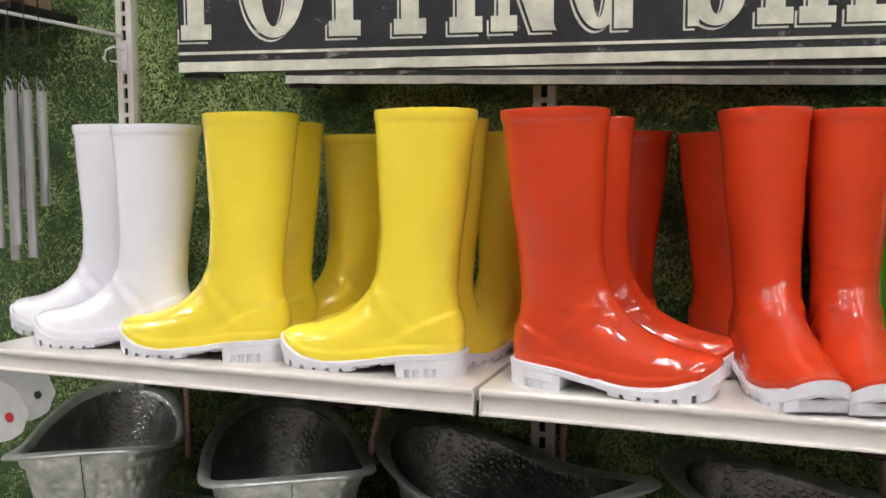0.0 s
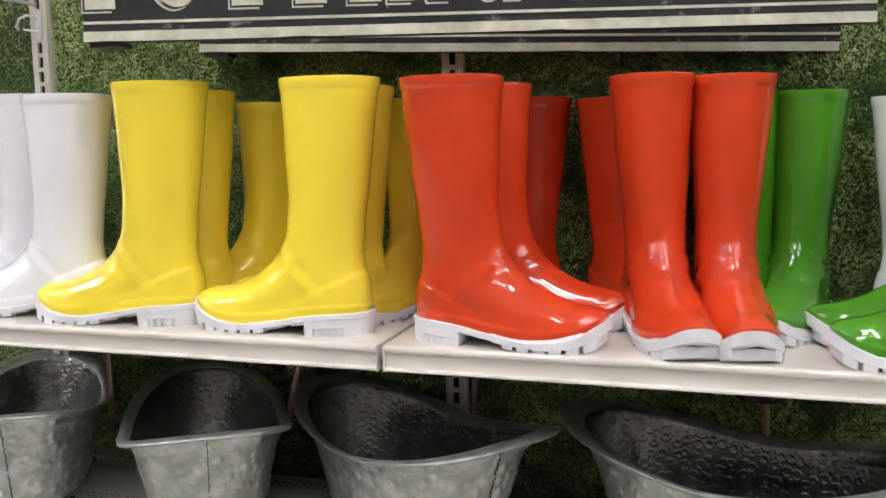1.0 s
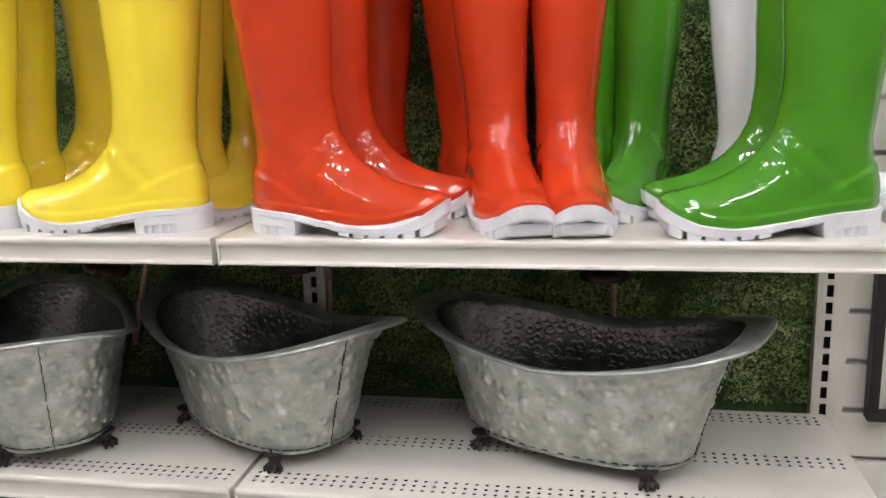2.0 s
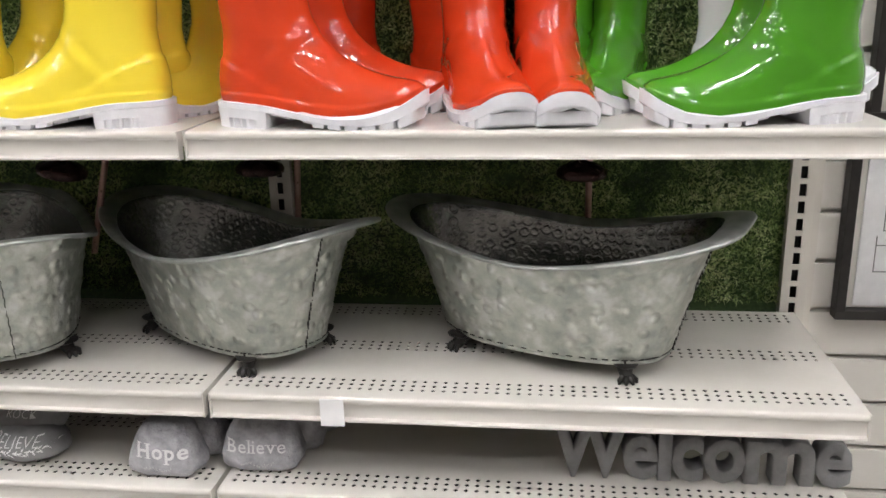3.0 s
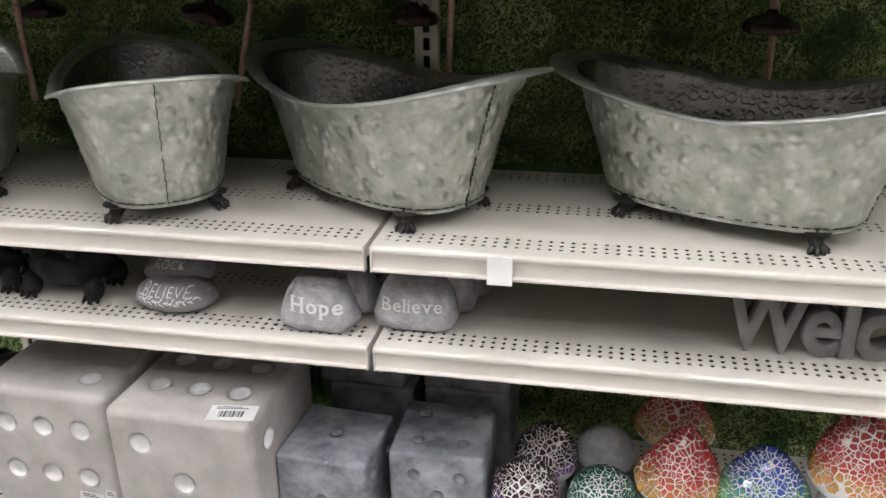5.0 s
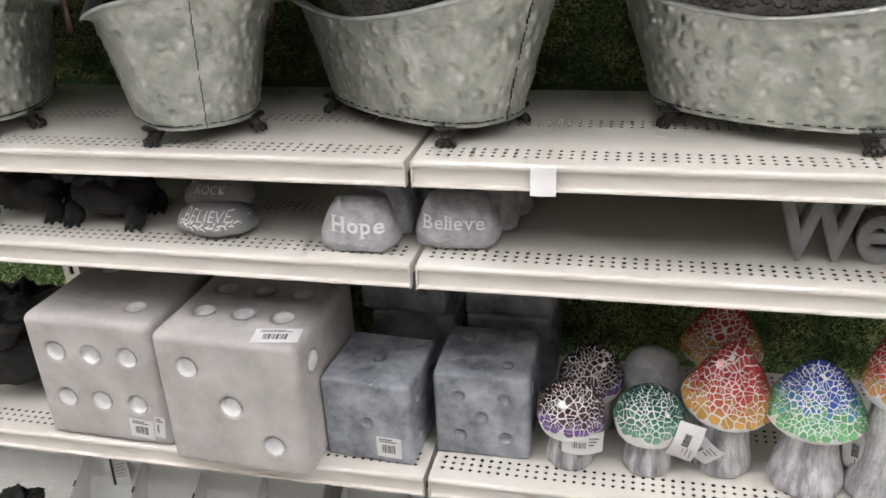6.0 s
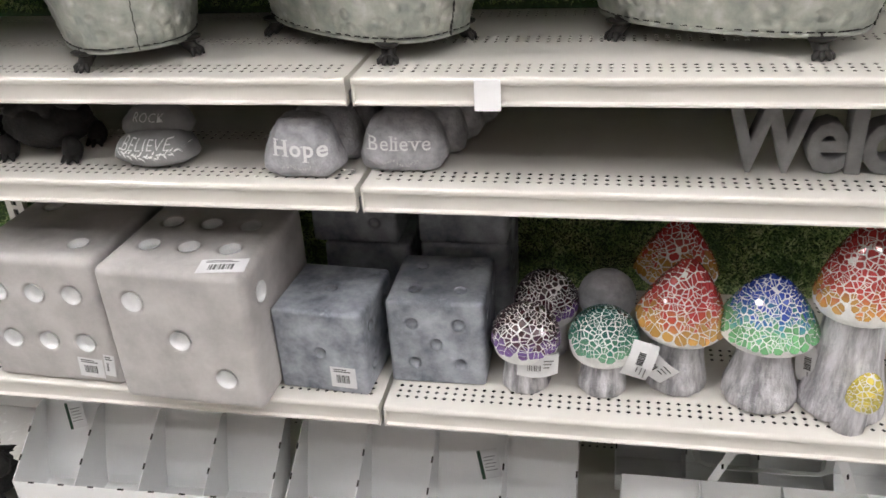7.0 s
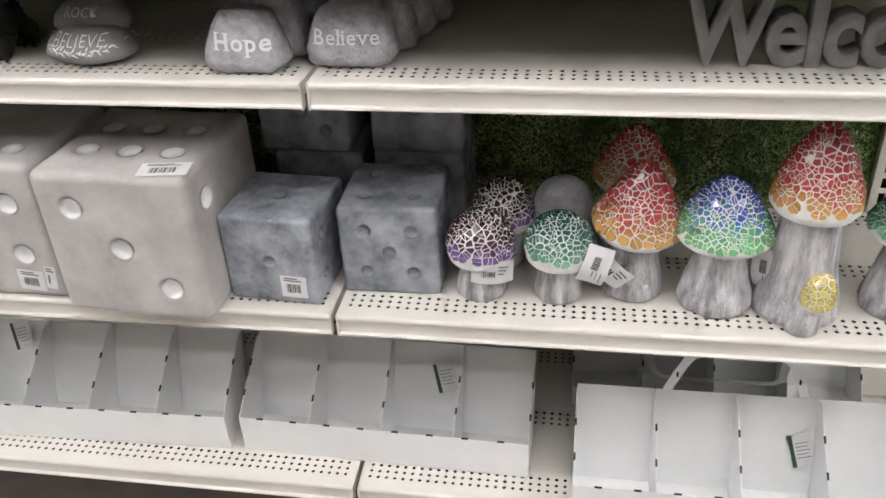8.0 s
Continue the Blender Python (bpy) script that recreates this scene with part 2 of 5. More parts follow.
# ---- mesh helpers ----
def mesh_of(name, bm, material, smooth=False, angle=0.0):
    me = bpy.data.meshes.new(name)
    bmesh.ops.recalc_face_normals(bm, faces=bm.faces[:])
    if smooth:
        for f in bm.faces:
            f.smooth = True
        if angle:
            for e in bm.edges:
                if len(e.link_faces) == 2 and e.calc_face_angle(0.0) > radians(angle):
                    e.smooth = False
    bm.to_mesh(me)
    bm.free()
    for mt in (material if isinstance(material, (list, tuple)) else [material]):
        me.materials.append(mt)
    return me


def part(name, bm, material, parent, label="", smooth=False, angle=0.0, m=None):
    me = bm if isinstance(bm, bpy.types.Mesh) else mesh_of(name, bm, material, smooth, angle)
    ob = new(name, me)
    ob.parent = parent
    if m is not None:
        ob.matrix_basis = m
    if label:
        tagged(ob, label)
    return ob


def thing(name, m, label, category, group="", kind=""):
    ob = new(name)
    ob.empty_display_size = 0.02
    ob.matrix_basis = m
    return tagged(ob, label, category, group, kind)


def box(bm, x0, x1, y0, y1, z0, z1, bevel=0.0, m=None):
    made = bmesh.ops.create_cube(bm, size=1.0)["verts"]
    for v in made:
        v.co = Vector(((x0 + x1) / 2 + v.co.x * (x1 - x0), (y0 + y1) / 2 + v.co.y * (y1 - y0), (z0 + z1) / 2 + v.co.z * (z1 - z0)))
        if m is not None:
            v.co = m @ v.co
    if bevel:
        edges = list({e for v in made for e in v.link_edges})
        bmesh.ops.bevel(bm, geom=edges, offset=bevel, segments=2, affect="EDGES", profile=0.5)
    return made


def rings(bm, loops, closed=True, cap0=False, cap1=False):
    """Skin a list of equally long rings of points."""
    vs = [[bm.verts.new(p) for p in loop] for loop in loops]
    n = len(loops[0])
    for a, b in zip(vs, vs[1:]):
        for k in range(n if closed else n - 1):
            bm.faces.new((a[k], a[(k + 1) % n], b[(k + 1) % n], b[k]))
    if cap0:
        bm.faces.new(vs[0][::-1])
    if cap1:
        bm.faces.new(vs[-1])
    return vs


def tube(bm, pts, r, n=10, cap=True):
    """A round rod along a line of points; r is one radius or one for each point."""
    pts = [Vector(p) for p in pts]
    loops = []
    for k, p in enumerate(pts):
        d = (pts[min(k + 1, len(pts) - 1)] - pts[max(k - 1, 0)]).normalized()
        side = d.cross(Vector((0, 0, 1)) if abs(d.z) < 0.9 else Vector((1, 0, 0))).normalized()
        up = side.cross(d)
        rad = r[k] if isinstance(r, (list, tuple)) else r
        loops.append([p + side * rad * math.cos(2 * math.pi * j / n) + up * rad * math.sin(2 * math.pi * j / n) for j in range(n)])
    rings(bm, loops, True, cap, cap)


def lathe(bm, profile, n=32, cap0=True, cap1=True, wobble=None):
    loops = []
    for r, z in profile:
        loops.append([Vector((r * math.cos(2 * math.pi * j / n), r * math.sin(2 * math.pi * j / n), z)) * 1.0 for j in range(n)])
    if wobble:
        loops = [[wobble(p) for p in lp] for lp in loops]
    return rings(bm, loops, True, cap0, cap1)


def curve_at(table, x):
    """Smooth value from a short table of (x, y)."""
    if x <= table[0][0]:
        return table[0][1]
    for (a, u), (b, w) in zip(table, table[1:]):
        if x <= b:
            s = (x - a) / (b - a)
            return u + (w - u) * s
    return table[-1][1]


def text_mesh(body, size, depth, material, align="CENTER", shear=0.0, spacing=1.0, fat=0.0):
    cu = bpy.data.curves.new("lettering", "FONT")
    cu.body, cu.size, cu.extrude, cu.align_x, cu.align_y, cu.shear, cu.space_character = body, size, depth, align, "CENTER", shear, spacing
    cu.resolution_u = 3
    cu.offset = fat
    tmp = bpy.data.objects.new("lettering", cu)
    scene.collection.objects.link(tmp)
    me = bpy.data.meshes.new_from_object(tmp.evaluated_get(bpy.context.evaluated_depsgraph_get()))
    bpy.data.objects.remove(tmp)
    bpy.data.curves.remove(cu)
    me.materials.clear()
    me.materials.append(material)
    return me


def lay_on(me, tree, lift=0.0004):
    """Drape a flat lettering (drawn in x, z before the face, looking along +y) on a surface."""
    for v in me.vertices:
        hit = tree.ray_cast(Vector((v.co.x, -1.0, v.co.z)), Vector((0, 1, 0)))
        if hit[0] is not None:
            v.co.y = hit[0].y - lift + min(v.co.y, 0.0)


# ---- the store around ----
def slab(name, x0, x1, y0, y1, z0, z1, material, label, category):
    bm = bmesh.new()
    box(bm, x0, x1, y0, y1, z0, z1)
    ob = new(name, mesh_of(name, bm, material))
    return tagged(ob, label, category, kind="structure")


slab("floor", -9, 7, -4.4, 1.2, FLOOR - 0.1, FLOOR, M_FLOOR, "pale grey polished vinyl store floor", "floor")
slab("ceiling", -9, 7, -4.4, 1.2, 3.4, 3.5, M_CEIL, "white suspended store ceiling above the aisle", "ceiling")
slab("wall_north", -9, 7, 0.48, 0.6, FLOOR, 3.4, M_WALL, "plain painted wall behind the shelving", "wall")
slab("wall_south", -9, 7, -4.4, -4.3, FLOOR, 3.4, M_FAR, "dim wall of shelving across the aisle", "wall")
slab("wall_west", -9, -8.9, -4.3, 0.48, FLOOR, 3.4, M_FAR, "plain pale wall at the end of the aisle", "wall")
slab("wall_east", 6.9, 7, -4.3, 0.48, FLOOR, 3.4, M_FAR, "plain pale wall at the far end of the aisle", "wall")


def ceiling_light():
    ob = thing("ceiling_light", pose(0, 0, 0), "square white ceiling light with a glowing diffuser", "ceiling light", "ceiling lights")
    bm = bmesh.new()
    for x0, x1, y0, y1 in ((-0.12, 0.12, -0.12, -0.105), (-0.12, 0.12, 0.105, 0.12), (-0.12, -0.105, -0.105, 0.105), (0.105, 0.12, -0.105, 0.105)):
        box(bm, x0, x1, y0, y1, -0.05, 0.0)
    part("frame", bm, M_CEIL, ob)
    bm = bmesh.new()
    box(bm, -0.103, 0.103, -0.103, 0.103, -0.04, -0.02)
    part("diffuser", bm, M_LAMP, ob, "glowing white diffuser")
    return ob


M_LAMP, _n, _l, _b = shader("lamp_diffuser", (0.9, 0.9, 0.9), 0.5)
_b.inputs["Emission Color"].default_value = (1.0, 0.972, 0.970, 1)
_b.inputs["Emission Strength"].default_value = LAMP
first_light = ceiling_light()
first_light.matrix_basis = pose(-7.6, -0.6, 3.4)
for k, (lx, ly) in enumerate([(x, y) for y in (-0.6, -1.2, -1.8, -2.6) for x in (-7.6, -6.1, -4.7, -3.4, -2.1, -0.40, 0.85, 2.3, 3.8, 5.4)]):
    if k:
        copy_thing(first_light, pose(lx, ly, 3.4))


# ---- shelving ----
def perforated(x0, x1, y0, y1, z, bands):
    """A sheet with rows of small lozenge holes: verts and faces."""
    vs, fs = [], []

    def quad(a, b, c, d):
        i = len(vs)
        vs.extend([(a, c, z), (b, c, z), (b, d, z), (a, d, z)])
        fs.append((i, i + 1, i + 2, i + 3))

    pitch, row, rad = 0.0127, 0.0118, 0.0033
    y = y0
    octo = [(math.cos(math.pi / 4 * k) * (0.76 if k % 2 else 1.0), math.sin(math.pi / 4 * k) * (0.76 if k % 2 else 1.0)) for k in range(8)]
    square = [(1, 0), (1, 1), (0, 1), (-1, 1), (-1, 0), (-1, -1), (0, -1), (1, -1)]
    for start in bands:
        quad(x0, x1, y, start)
        for j in range(3):
            yc = start + row * (j + 0.5)
            shift = 0.0
            count = int((x1 - x0 - 0.016 - shift) / pitch)
            a = x0 + 0.008 + shift
            quad(x0, a, start + row * j, start + row * (j + 1))
            quad(a + count * pitch, x1, start + row * j, start + row * (j + 1))
            for q in range(count):
                xc = a + (q + 0.5) * pitch
                i = len(vs)
                for c, s in square:
                    vs.append((xc + c * pitch / 2, yc + s * row / 2, z))
                for c, s in octo:
                    vs.append((xc + c * rad, yc + s * rad, z))
                for c, s in octo:
                    vs.append((xc + c * rad, yc + s * rad, z - 0.0007))
                for k in range(8):
                    n = (k + 1) % 8
                    fs.append((i + k, i + n, i + 8 + n, i + 8 + k))
                    fs.append((i + 8 + k, i + 8 + n, i + 16 + n, i + 16 + k))
        y = start + row * 3
    quad(x0, x1, y, y1)
    return vs, fs


def store_shelf(x0, x1, front, back, top, label, lip=0.0315, bands=(0, 1, 2)):
    ob = thing("store_shelf", pose((x0 + x1) / 2, front, top), label, "shelf", "shelves of the display")
    w = (x1 - x0) / 2 - 0.0034
    depth = back - front
    rows = [0.0205, 0.0205 + (depth - 0.06) * 0.47, depth - 0.044]
    rows = [rows[k] for k in bands]
    vs, fs = perforated(-w, w, 0.011, depth, 0.0, rows)
    me = bpy.data.meshes.new("shelf_plate")
    me.from_pydata(vs, [], fs)
    me.materials.append(M_SHELF)
    part("shelf_plate", me, M_SHELF, ob)
    # near-black channels added so that the holes look shaded
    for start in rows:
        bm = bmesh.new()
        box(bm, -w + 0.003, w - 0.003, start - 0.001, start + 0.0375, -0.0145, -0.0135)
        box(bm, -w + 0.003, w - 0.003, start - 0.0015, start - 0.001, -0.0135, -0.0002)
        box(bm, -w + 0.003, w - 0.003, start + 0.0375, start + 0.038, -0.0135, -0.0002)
        part("hole_shade", bm, M_DARK, ob, "dark channel added as shade under the holes")
    prof = [(0.011, 0.0), (0.004, 0.0), (0.0015, -0.0008), (0.0, -0.003), (0.0, -0.0065), (0.0015, -0.0085), (0.0045, -0.0095), (0.0052, -0.012),
            (0.0052, -lip + 0.007), (0.004, -lip + 0.0045), (0.0, -lip + 0.003), (-0.0006, -lip + 0.0012), (0.0004, -lip), (0.004, -lip), (0.006, -lip + 0.002), (0.0075, -0.004), (0.011, -0.0016)]
    bm = bmesh.new()
    rings(bm, [[Vector((x, y, z)) for y, z in prof] for x in (-w + 0.002, w - 0.002)], True, True, True)
    part("front_lip", bm, M_SHELF, ob, smooth=True, angle=40)
    for s in (-1, 1):
        bm = bmesh.new()
        a, b = sorted((s * w, s * (w - 0.002)))
        box(bm, a, b, -0.0008, 0.012, -lip - 0.0008, 0.0004, 0.0005)
        box(bm, a, b, 0.012, depth, -0.018, -0.0004)
        part("end_plate", bm, M_SHELF, ob)
        bm = bmesh.new()
        a, b = sorted((s * (w - 0.004), s * (w - 0.007)))
        prof2 = [(depth + 0.02, -0.012), (0.05, -0.012), (0.05, -0.02), (depth + 0.02, -0.085)]
        rings(bm, [[Vector((x, y, z)) for y, z in prof2] for x in (a, b)], True, True, True)
        part("bracket", bm, M_STEEL, ob, "painted steel shelf bracket")
    return ob


BACKS = {1: SHELF_BACK, 2: SHELF_BACK, 3: SHELF_BACK, 4: SHELF_BACK, 5: 0.34}
TOPS = {1: Z1, 2: Z2, 3: Z3, 4: Z4, 5: Z5}
for lv in (1, 2, 3, 4, 5):
    for x0, say in ((-BAY, "cream enamelled steel shelf with perforated edges beside the chimes"), (0.0, "cream enamelled steel shelf with perforated edges beside the slatwall")):
        store_shelf(x0, x0 + BAY, FRONT[lv], BACKS[lv], TOPS[lv], say, bands={1: (1, 2), 3: (0, 1) if x0 < 0 else (0,)}.get(lv, (0, 1, 2)))

kick = slab("kick_plate", -BAY, BAY, 0.004, 0.024, FLOOR, Z5 - 0.033, M_KICK, "dark brown kick plate under the lowest shelf", "kick plate")


def shelf_upright(x, z0, z1):
    ob = thing("shelf_upright", pose(x, BACK - 0.012, 0), "cream slotted steel upright between the grass panels", "upright", "uprights")
    bm = bmesh.new()
    h, s = 0.017, 0.0048
    box(bm, -h, -s, 0.0, 0.003, z0, z1)
    box(bm, s, h, 0.0, 0.003, z0, z1)
    z = z0
    while z < z1 - 0.02:
        box(bm, -s, s, 0.0, 0.003, z, z + 0.0075)
        z += 0.0254
    box(bm, -h, -h + 0.002, 0.003, 0.024, z0, z1)
    box(bm, h - 0.002, h, 0.003, 0.024, z0, z1)
    part("post", bm, M_STEEL, ob)
    # near-black strip in the hollow, painted in for the slots' shade
    bm = bmesh.new()
    box(bm, -h + 0.003, h - 0.003, 0.016, 0.022, z0, z1)
    part("slot_shade", bm, M_DARK, ob, "dark strip added as shade inside the slots")
    return ob


for ux in (-BAY, 0.0, BAY):
    shelf_upright(ux, FLOOR, 2.25)

# ---- artificial grass panels ----
def grass_panel(name, x0, x1, z0, z1, seed, count):
    ob = thing(name, pose((x0 + x1) / 2, BACK + 0.005, z0), "green artificial grass panel lining the back of the shelving", "grass panel", "grass panels", "structure")
    bm = bmesh.new()
    box(bm, -(x1 - x0) / 2, (x1 - x0) / 2, 0, 0.01, 0, z1 - z0)
    part("backing", bm, M_TURF_BASE, ob)
    rng = np.random.default_rng(seed)
    w = x1 - x0
    # only the stretches between the shelves carry blades
    spans = [(0.30, 0.72), (0.72, 0.83), (0.85, 1.0355), (1.0385, 1.14), (1.16, 1.85)]
    tall = np.array([b - a for a, b in spans])
    pick = rng.choice(len(spans), count, p=tall / tall.sum())
    lo = np.array([a for a, b in spans])[pick] - z0
    c = np.stack([rng.uniform(-w / 2, w / 2, count), -rng.uniform(0.0, 0.007, count), lo + rng.uniform(0, 1, count) * tall[pick]], 1)
    ang = rng.uniform(0, 2 * np.pi, count)
    ln = rng.uniform(0.003, 0.010, count)
    wd = rng.uniform(0.0008, 0.0018, count)
    d = np.stack([np.cos(ang), -rng.uniform(0.0, 1.0, count), np.sin(ang)], 1)
    d /= np.linalg.norm(d, axis=1, keepdims=True)
    sd = np.cross(d, rng.normal(size=(count, 3)))
    sd /= np.linalg.norm(sd, axis=1, keepdims=True)
    v = np.stack([c + sd * wd[:, None], c - sd * wd[:, None], c + d * ln[:, None]], 1).reshape(-1, 3)
    me = bpy.data.meshes.new("grass_blades")
    me.from_pydata(v.tolist(), [], np.arange(count * 3).reshape(-1, 3).tolist())
    me.materials.append(M_TURF)
    tagged(part("grass_blades", me, M_TURF, ob, "short dense plastic grass blades"), kind="stuff")
    return ob


grass_panel("grass_panel", -1.55, -BAY - 0.017, 0.1, 2.2, 1, 80000)
grass_panel("grass_panel", -BAY + 0.017, -0.017, 0.1, 2.2, 2, 170000)
grass_panel("grass_panel", 0.017, BAY - 0.017, 0.1, 2.2, 3, 170000)

# ---- slatwall beside the bay ----
sw = thing("slatwall", pose(0.792, BACK + 0.02, 0), "off-white slatwall panel with horizontal grooves", "slatwall", kind="structure")
bm = bmesh.new()
box(bm, 0.0, 1.2, 0.014, 0.03, FLOOR, 2.3)
part("backing", bm, M_SLAT, sw)
slat_me = None
for k in range(32):
    z0 = 0.986 - 0.0762 * 14 + 0.0762 * k
    if slat_me is None:
        bm = bmesh.new()
        box(bm, 0.0, 1.2, 0.0, 0.012, 0.004, 0.0722, 0.0008)
        slat_me = mesh_of("slat", bm, M_SLAT)
    part("slat", slat_me, M_SLAT, sw, m=pose(0, 0, z0))
slab("trim_strip", 0.781, 0.791, BACK - 0.004, BACK + 0.04, FLOOR, 2.3, M_STEEL, "cream metal trim strip between upright and slatwall", "trim")

# framed print hanging on the slatwall
def picture_frame(x, z, label):
    ob = thing("picture_frame", pose(x, BACK + 0.006, z), label, "picture frame", "framed prints")
    for x0, x1, z0, z1 in ((0, 0.27, 0, 0.014), (0, 0.27, 0.258, 0.272), (0, 0.014, 0.014, 0.258), (0.256, 0.27, 0.014, 0.258)):
        bm = bmesh.new()
        box(bm, x0, x1, -0.012, 0.012, z0, z1, 0.001)
        part("frame_bar", bm, M_BLACK, ob, "black painted wood bar")
    bm = bmesh.new()
    box(bm, 0.014, 0.256, 0.006, 0.009, 0.014, 0.258)
    part("mat_board", bm, M_SLAT, ob, "grey-white mat board")
    bm = bmesh.new()
    box(bm, 0.028, 0.242, 0.003, 0.0055, 0.018, 0.250)
    part("print", bm, M_PAPER, ob, "white printed sheet")
    # thin drawn lines, a frame of strokes low on the sheet
    bm = bmesh.new()
    for x0, x1, z0, z1 in ((0.050, 0.17, 0.070, 0.0712), (0.050, 0.17, 0.110, 0.1112), (0.050, 0.0512, 0.070, 0.125), (0.058, 0.16, 0.132, 0.1332), (0.058, 0.0592, 0.132, 0.170), (0.066, 0.14, 0.150, 0.1512)):
        box(bm, x0, x1, 0.0022, 0.0028, z0, z1)
    part("print_lines", bm, M_INK, ob, "thin dark printed lines")
    return ob


picture_frame(0.826, 0.827, "black framed print hanging on the slatwall")
picture_frame(0.842, 1.117, "black framed print hanging above another")


# ---- rain boots ----
def spring(x):
    """How far the sole's line falls to the ball of the foot and rises to the toe."""
    s = max(0.0, min(1.0, (x - 0.03) / 0.135))
    z = -0.0175 * s * s * (3 - 2 * s)
    if x > 0.165:
        z += 0.0265 * ((x - 0.165) / 0.08) ** 2.6
    return z


# profile of the boot by height: the back, the front and half the width
XB = [(0.024, 0.003), (0.045, -0.002), (0.060, -0.001), (0.078, 0.003), (0.11, 0.006), (0.15, 0.003), (0.22, -0.006), (0.33, -0.0165)]
XF = [(0.024, 0.2395), (0.032, 0.2425), (0.040, 0.2420), (0.0470, 0.2375), (0.0530, 0.229), (0.0580, 0.218), (0.0640, 0.200), (0.0720, 0.174), (0.0810, 0.152), (0.0915, 0.136),
      (0.104, 0.1240), (0.120, 0.1155), (0.138, 0.1105), (0.165, 0.1075), (0.20, 0.107), (0.26, 0.109), (0.33, 0.1125)]
HW = [(0.024, 0.0440), (0.04, 0.0450), (0.055, 0.0440), (0.07, 0.0425), (0.09, 0.0400), (0.12, 0.0388), (0.155, 0.0398), (0.22, 0.0456), (0.33, 0.0530)]
# how square the front half of each ring is: full at the toe, drawn to a keel over the instep
KEEL = [(0.024, 2.6), (0.042, 2.5), (0.054, 2.15), (0.064, 1.85), (0.080, 1.62), (0.100, 1.60), (0.125, 1.80), (0.160, 2.1), (0.33, 2.2)]


def smooth_at(table, x):
    return (curve_at(table, x - 0.004) + curve_at(table, x) * 2 + curve_at(table, x + 0.004)) / 4


def fold(d, w):
    return math.exp(-(d / w) ** 2)


def boot_ring(z, grow=0.0, n=88):
    xb, xf, hw = smooth_at(XB, z) - grow, smooth_at(XF, z) + grow, smooth_at(HW, z) + grow
    low = max(0.0, min(1.0, (0.10 - z) / 0.05))
    front, back = smooth_at(KEEL, z), 2.15 + 0.45 * low
    pts = []
    for k in range(n):
        a = 2 * math.pi * k / n
        c, s = math.cos(a), math.sin(a)
        p = 2.0 / (front if c > 0 else back)
        ux, uy = math.copysign(abs(c) ** p, c), math.copysign(abs(s) ** p, s)
        # the widest place lies behind the middle over the instep
        mid = (xb + xf) / 2 - 0.10 * (xf - xb) * low
        x = mid + ux * ((xf - mid) if ux > 0 else (mid - xb))
        y = uy * hw
        # the foot is widest at the ball, narrow at the waist
        y *= 1.0 - low * 0.15 * fold(x - 0.088, 0.035) - low * 0.10 * fold(x, 0.04) + low * 0.03 * fold(x - 0.165, 0.04)
        y += low * 0.005 * max(0.0, (x - 0.13) / 0.1)
        # the leg leans a little outwards
        y -= 0.0060 * max(0.0, min(1.0, (z - 0.09) / 0.24))
        # the heel counter stands proud under a seam that falls towards the arch
        seam = 0.080 - 0.40 * x - 0.10 * max(0.0, x - 0.05)
        out = 0.0025 / (1 + math.exp((z - seam) / 0.0015)) + 0.0007 * fold(z - seam, 0.0030)
        out *= 1 if x < 0.10 else max(0.0, 1 - (x - 0.10) / 0.04)
        # a crease climbs from the seam to the front of the ankle
        d = ((z - 0.060) - 0.95 * (x - 0.046)) * 0.72
        out -= 0.0012 * fold(d, 0.0058) * fold(x - 0.064, 0.021) * (1 if z > 0.05 else 0.3)
        out += 0.0022 * fold(d + 0.012, 0.0075) * fold(x - 0.088, 0.030)
        # dimple under the ankle bone
        out -= 0.0010 * fold(z - 0.098, 0.016) * fold(x - 0.030, 0.022)
        # soft line round the lower leg, and the toe cap's edge
        ring = z - 0.150 + 0.25 * (x - 0.09)
        out += 0.0006 * fold(ring, 0.0026) * max(0.0, min(1.0, (x - 0.055) / 0.03))
        out += 0.0010 / (1 + math.exp(-(x - 0.211) / 0.0016)) * low
        out += 0.0018 / (1 + math.exp((z - 0.0395) / 0.0008))
        # slow unevenness of the moulding
        out += 0.0011 * noise.noise(Vector((x * 26, y * 26, z * 19)))
        r = math.hypot(ux * 0.6, uy)
        x += out * ux * 0.6 / max(r, 0.01)
        y += out * uy / max(r, 0.01)
        pts.append(Vector((x, y, z + spring(x) * max(0.0, 1 - (z - 0.026) / 0.075))))
    return pts


def boot_upper(material):
    bm = bmesh.new()
    zs = [0.026 + 0.0015 * k for k in range(53)] + [0.104 + 0.0025 * k for k in range(1, 28)] + [0.172 + 0.008 * k for k in range(1, 18)]
    loops = [boot_ring(z) for z in zs]
    for z, g in ((0.3125, 0.0), (0.3150, 0.0004), (0.3170, 0.0012), (0.320, 0.0015), (0.327, 0.0016), (0.3295, 0.001), (0.330, -0.001), (0.3285, -0.0035), (0.31, -0.004), (0.22, -0.004), (0.15, -0.004)):
        loops.append(boot_ring(z, g))
    rings(bm, loops, True, True, True)
    return mesh_of("upper", bm, material, True, 50)


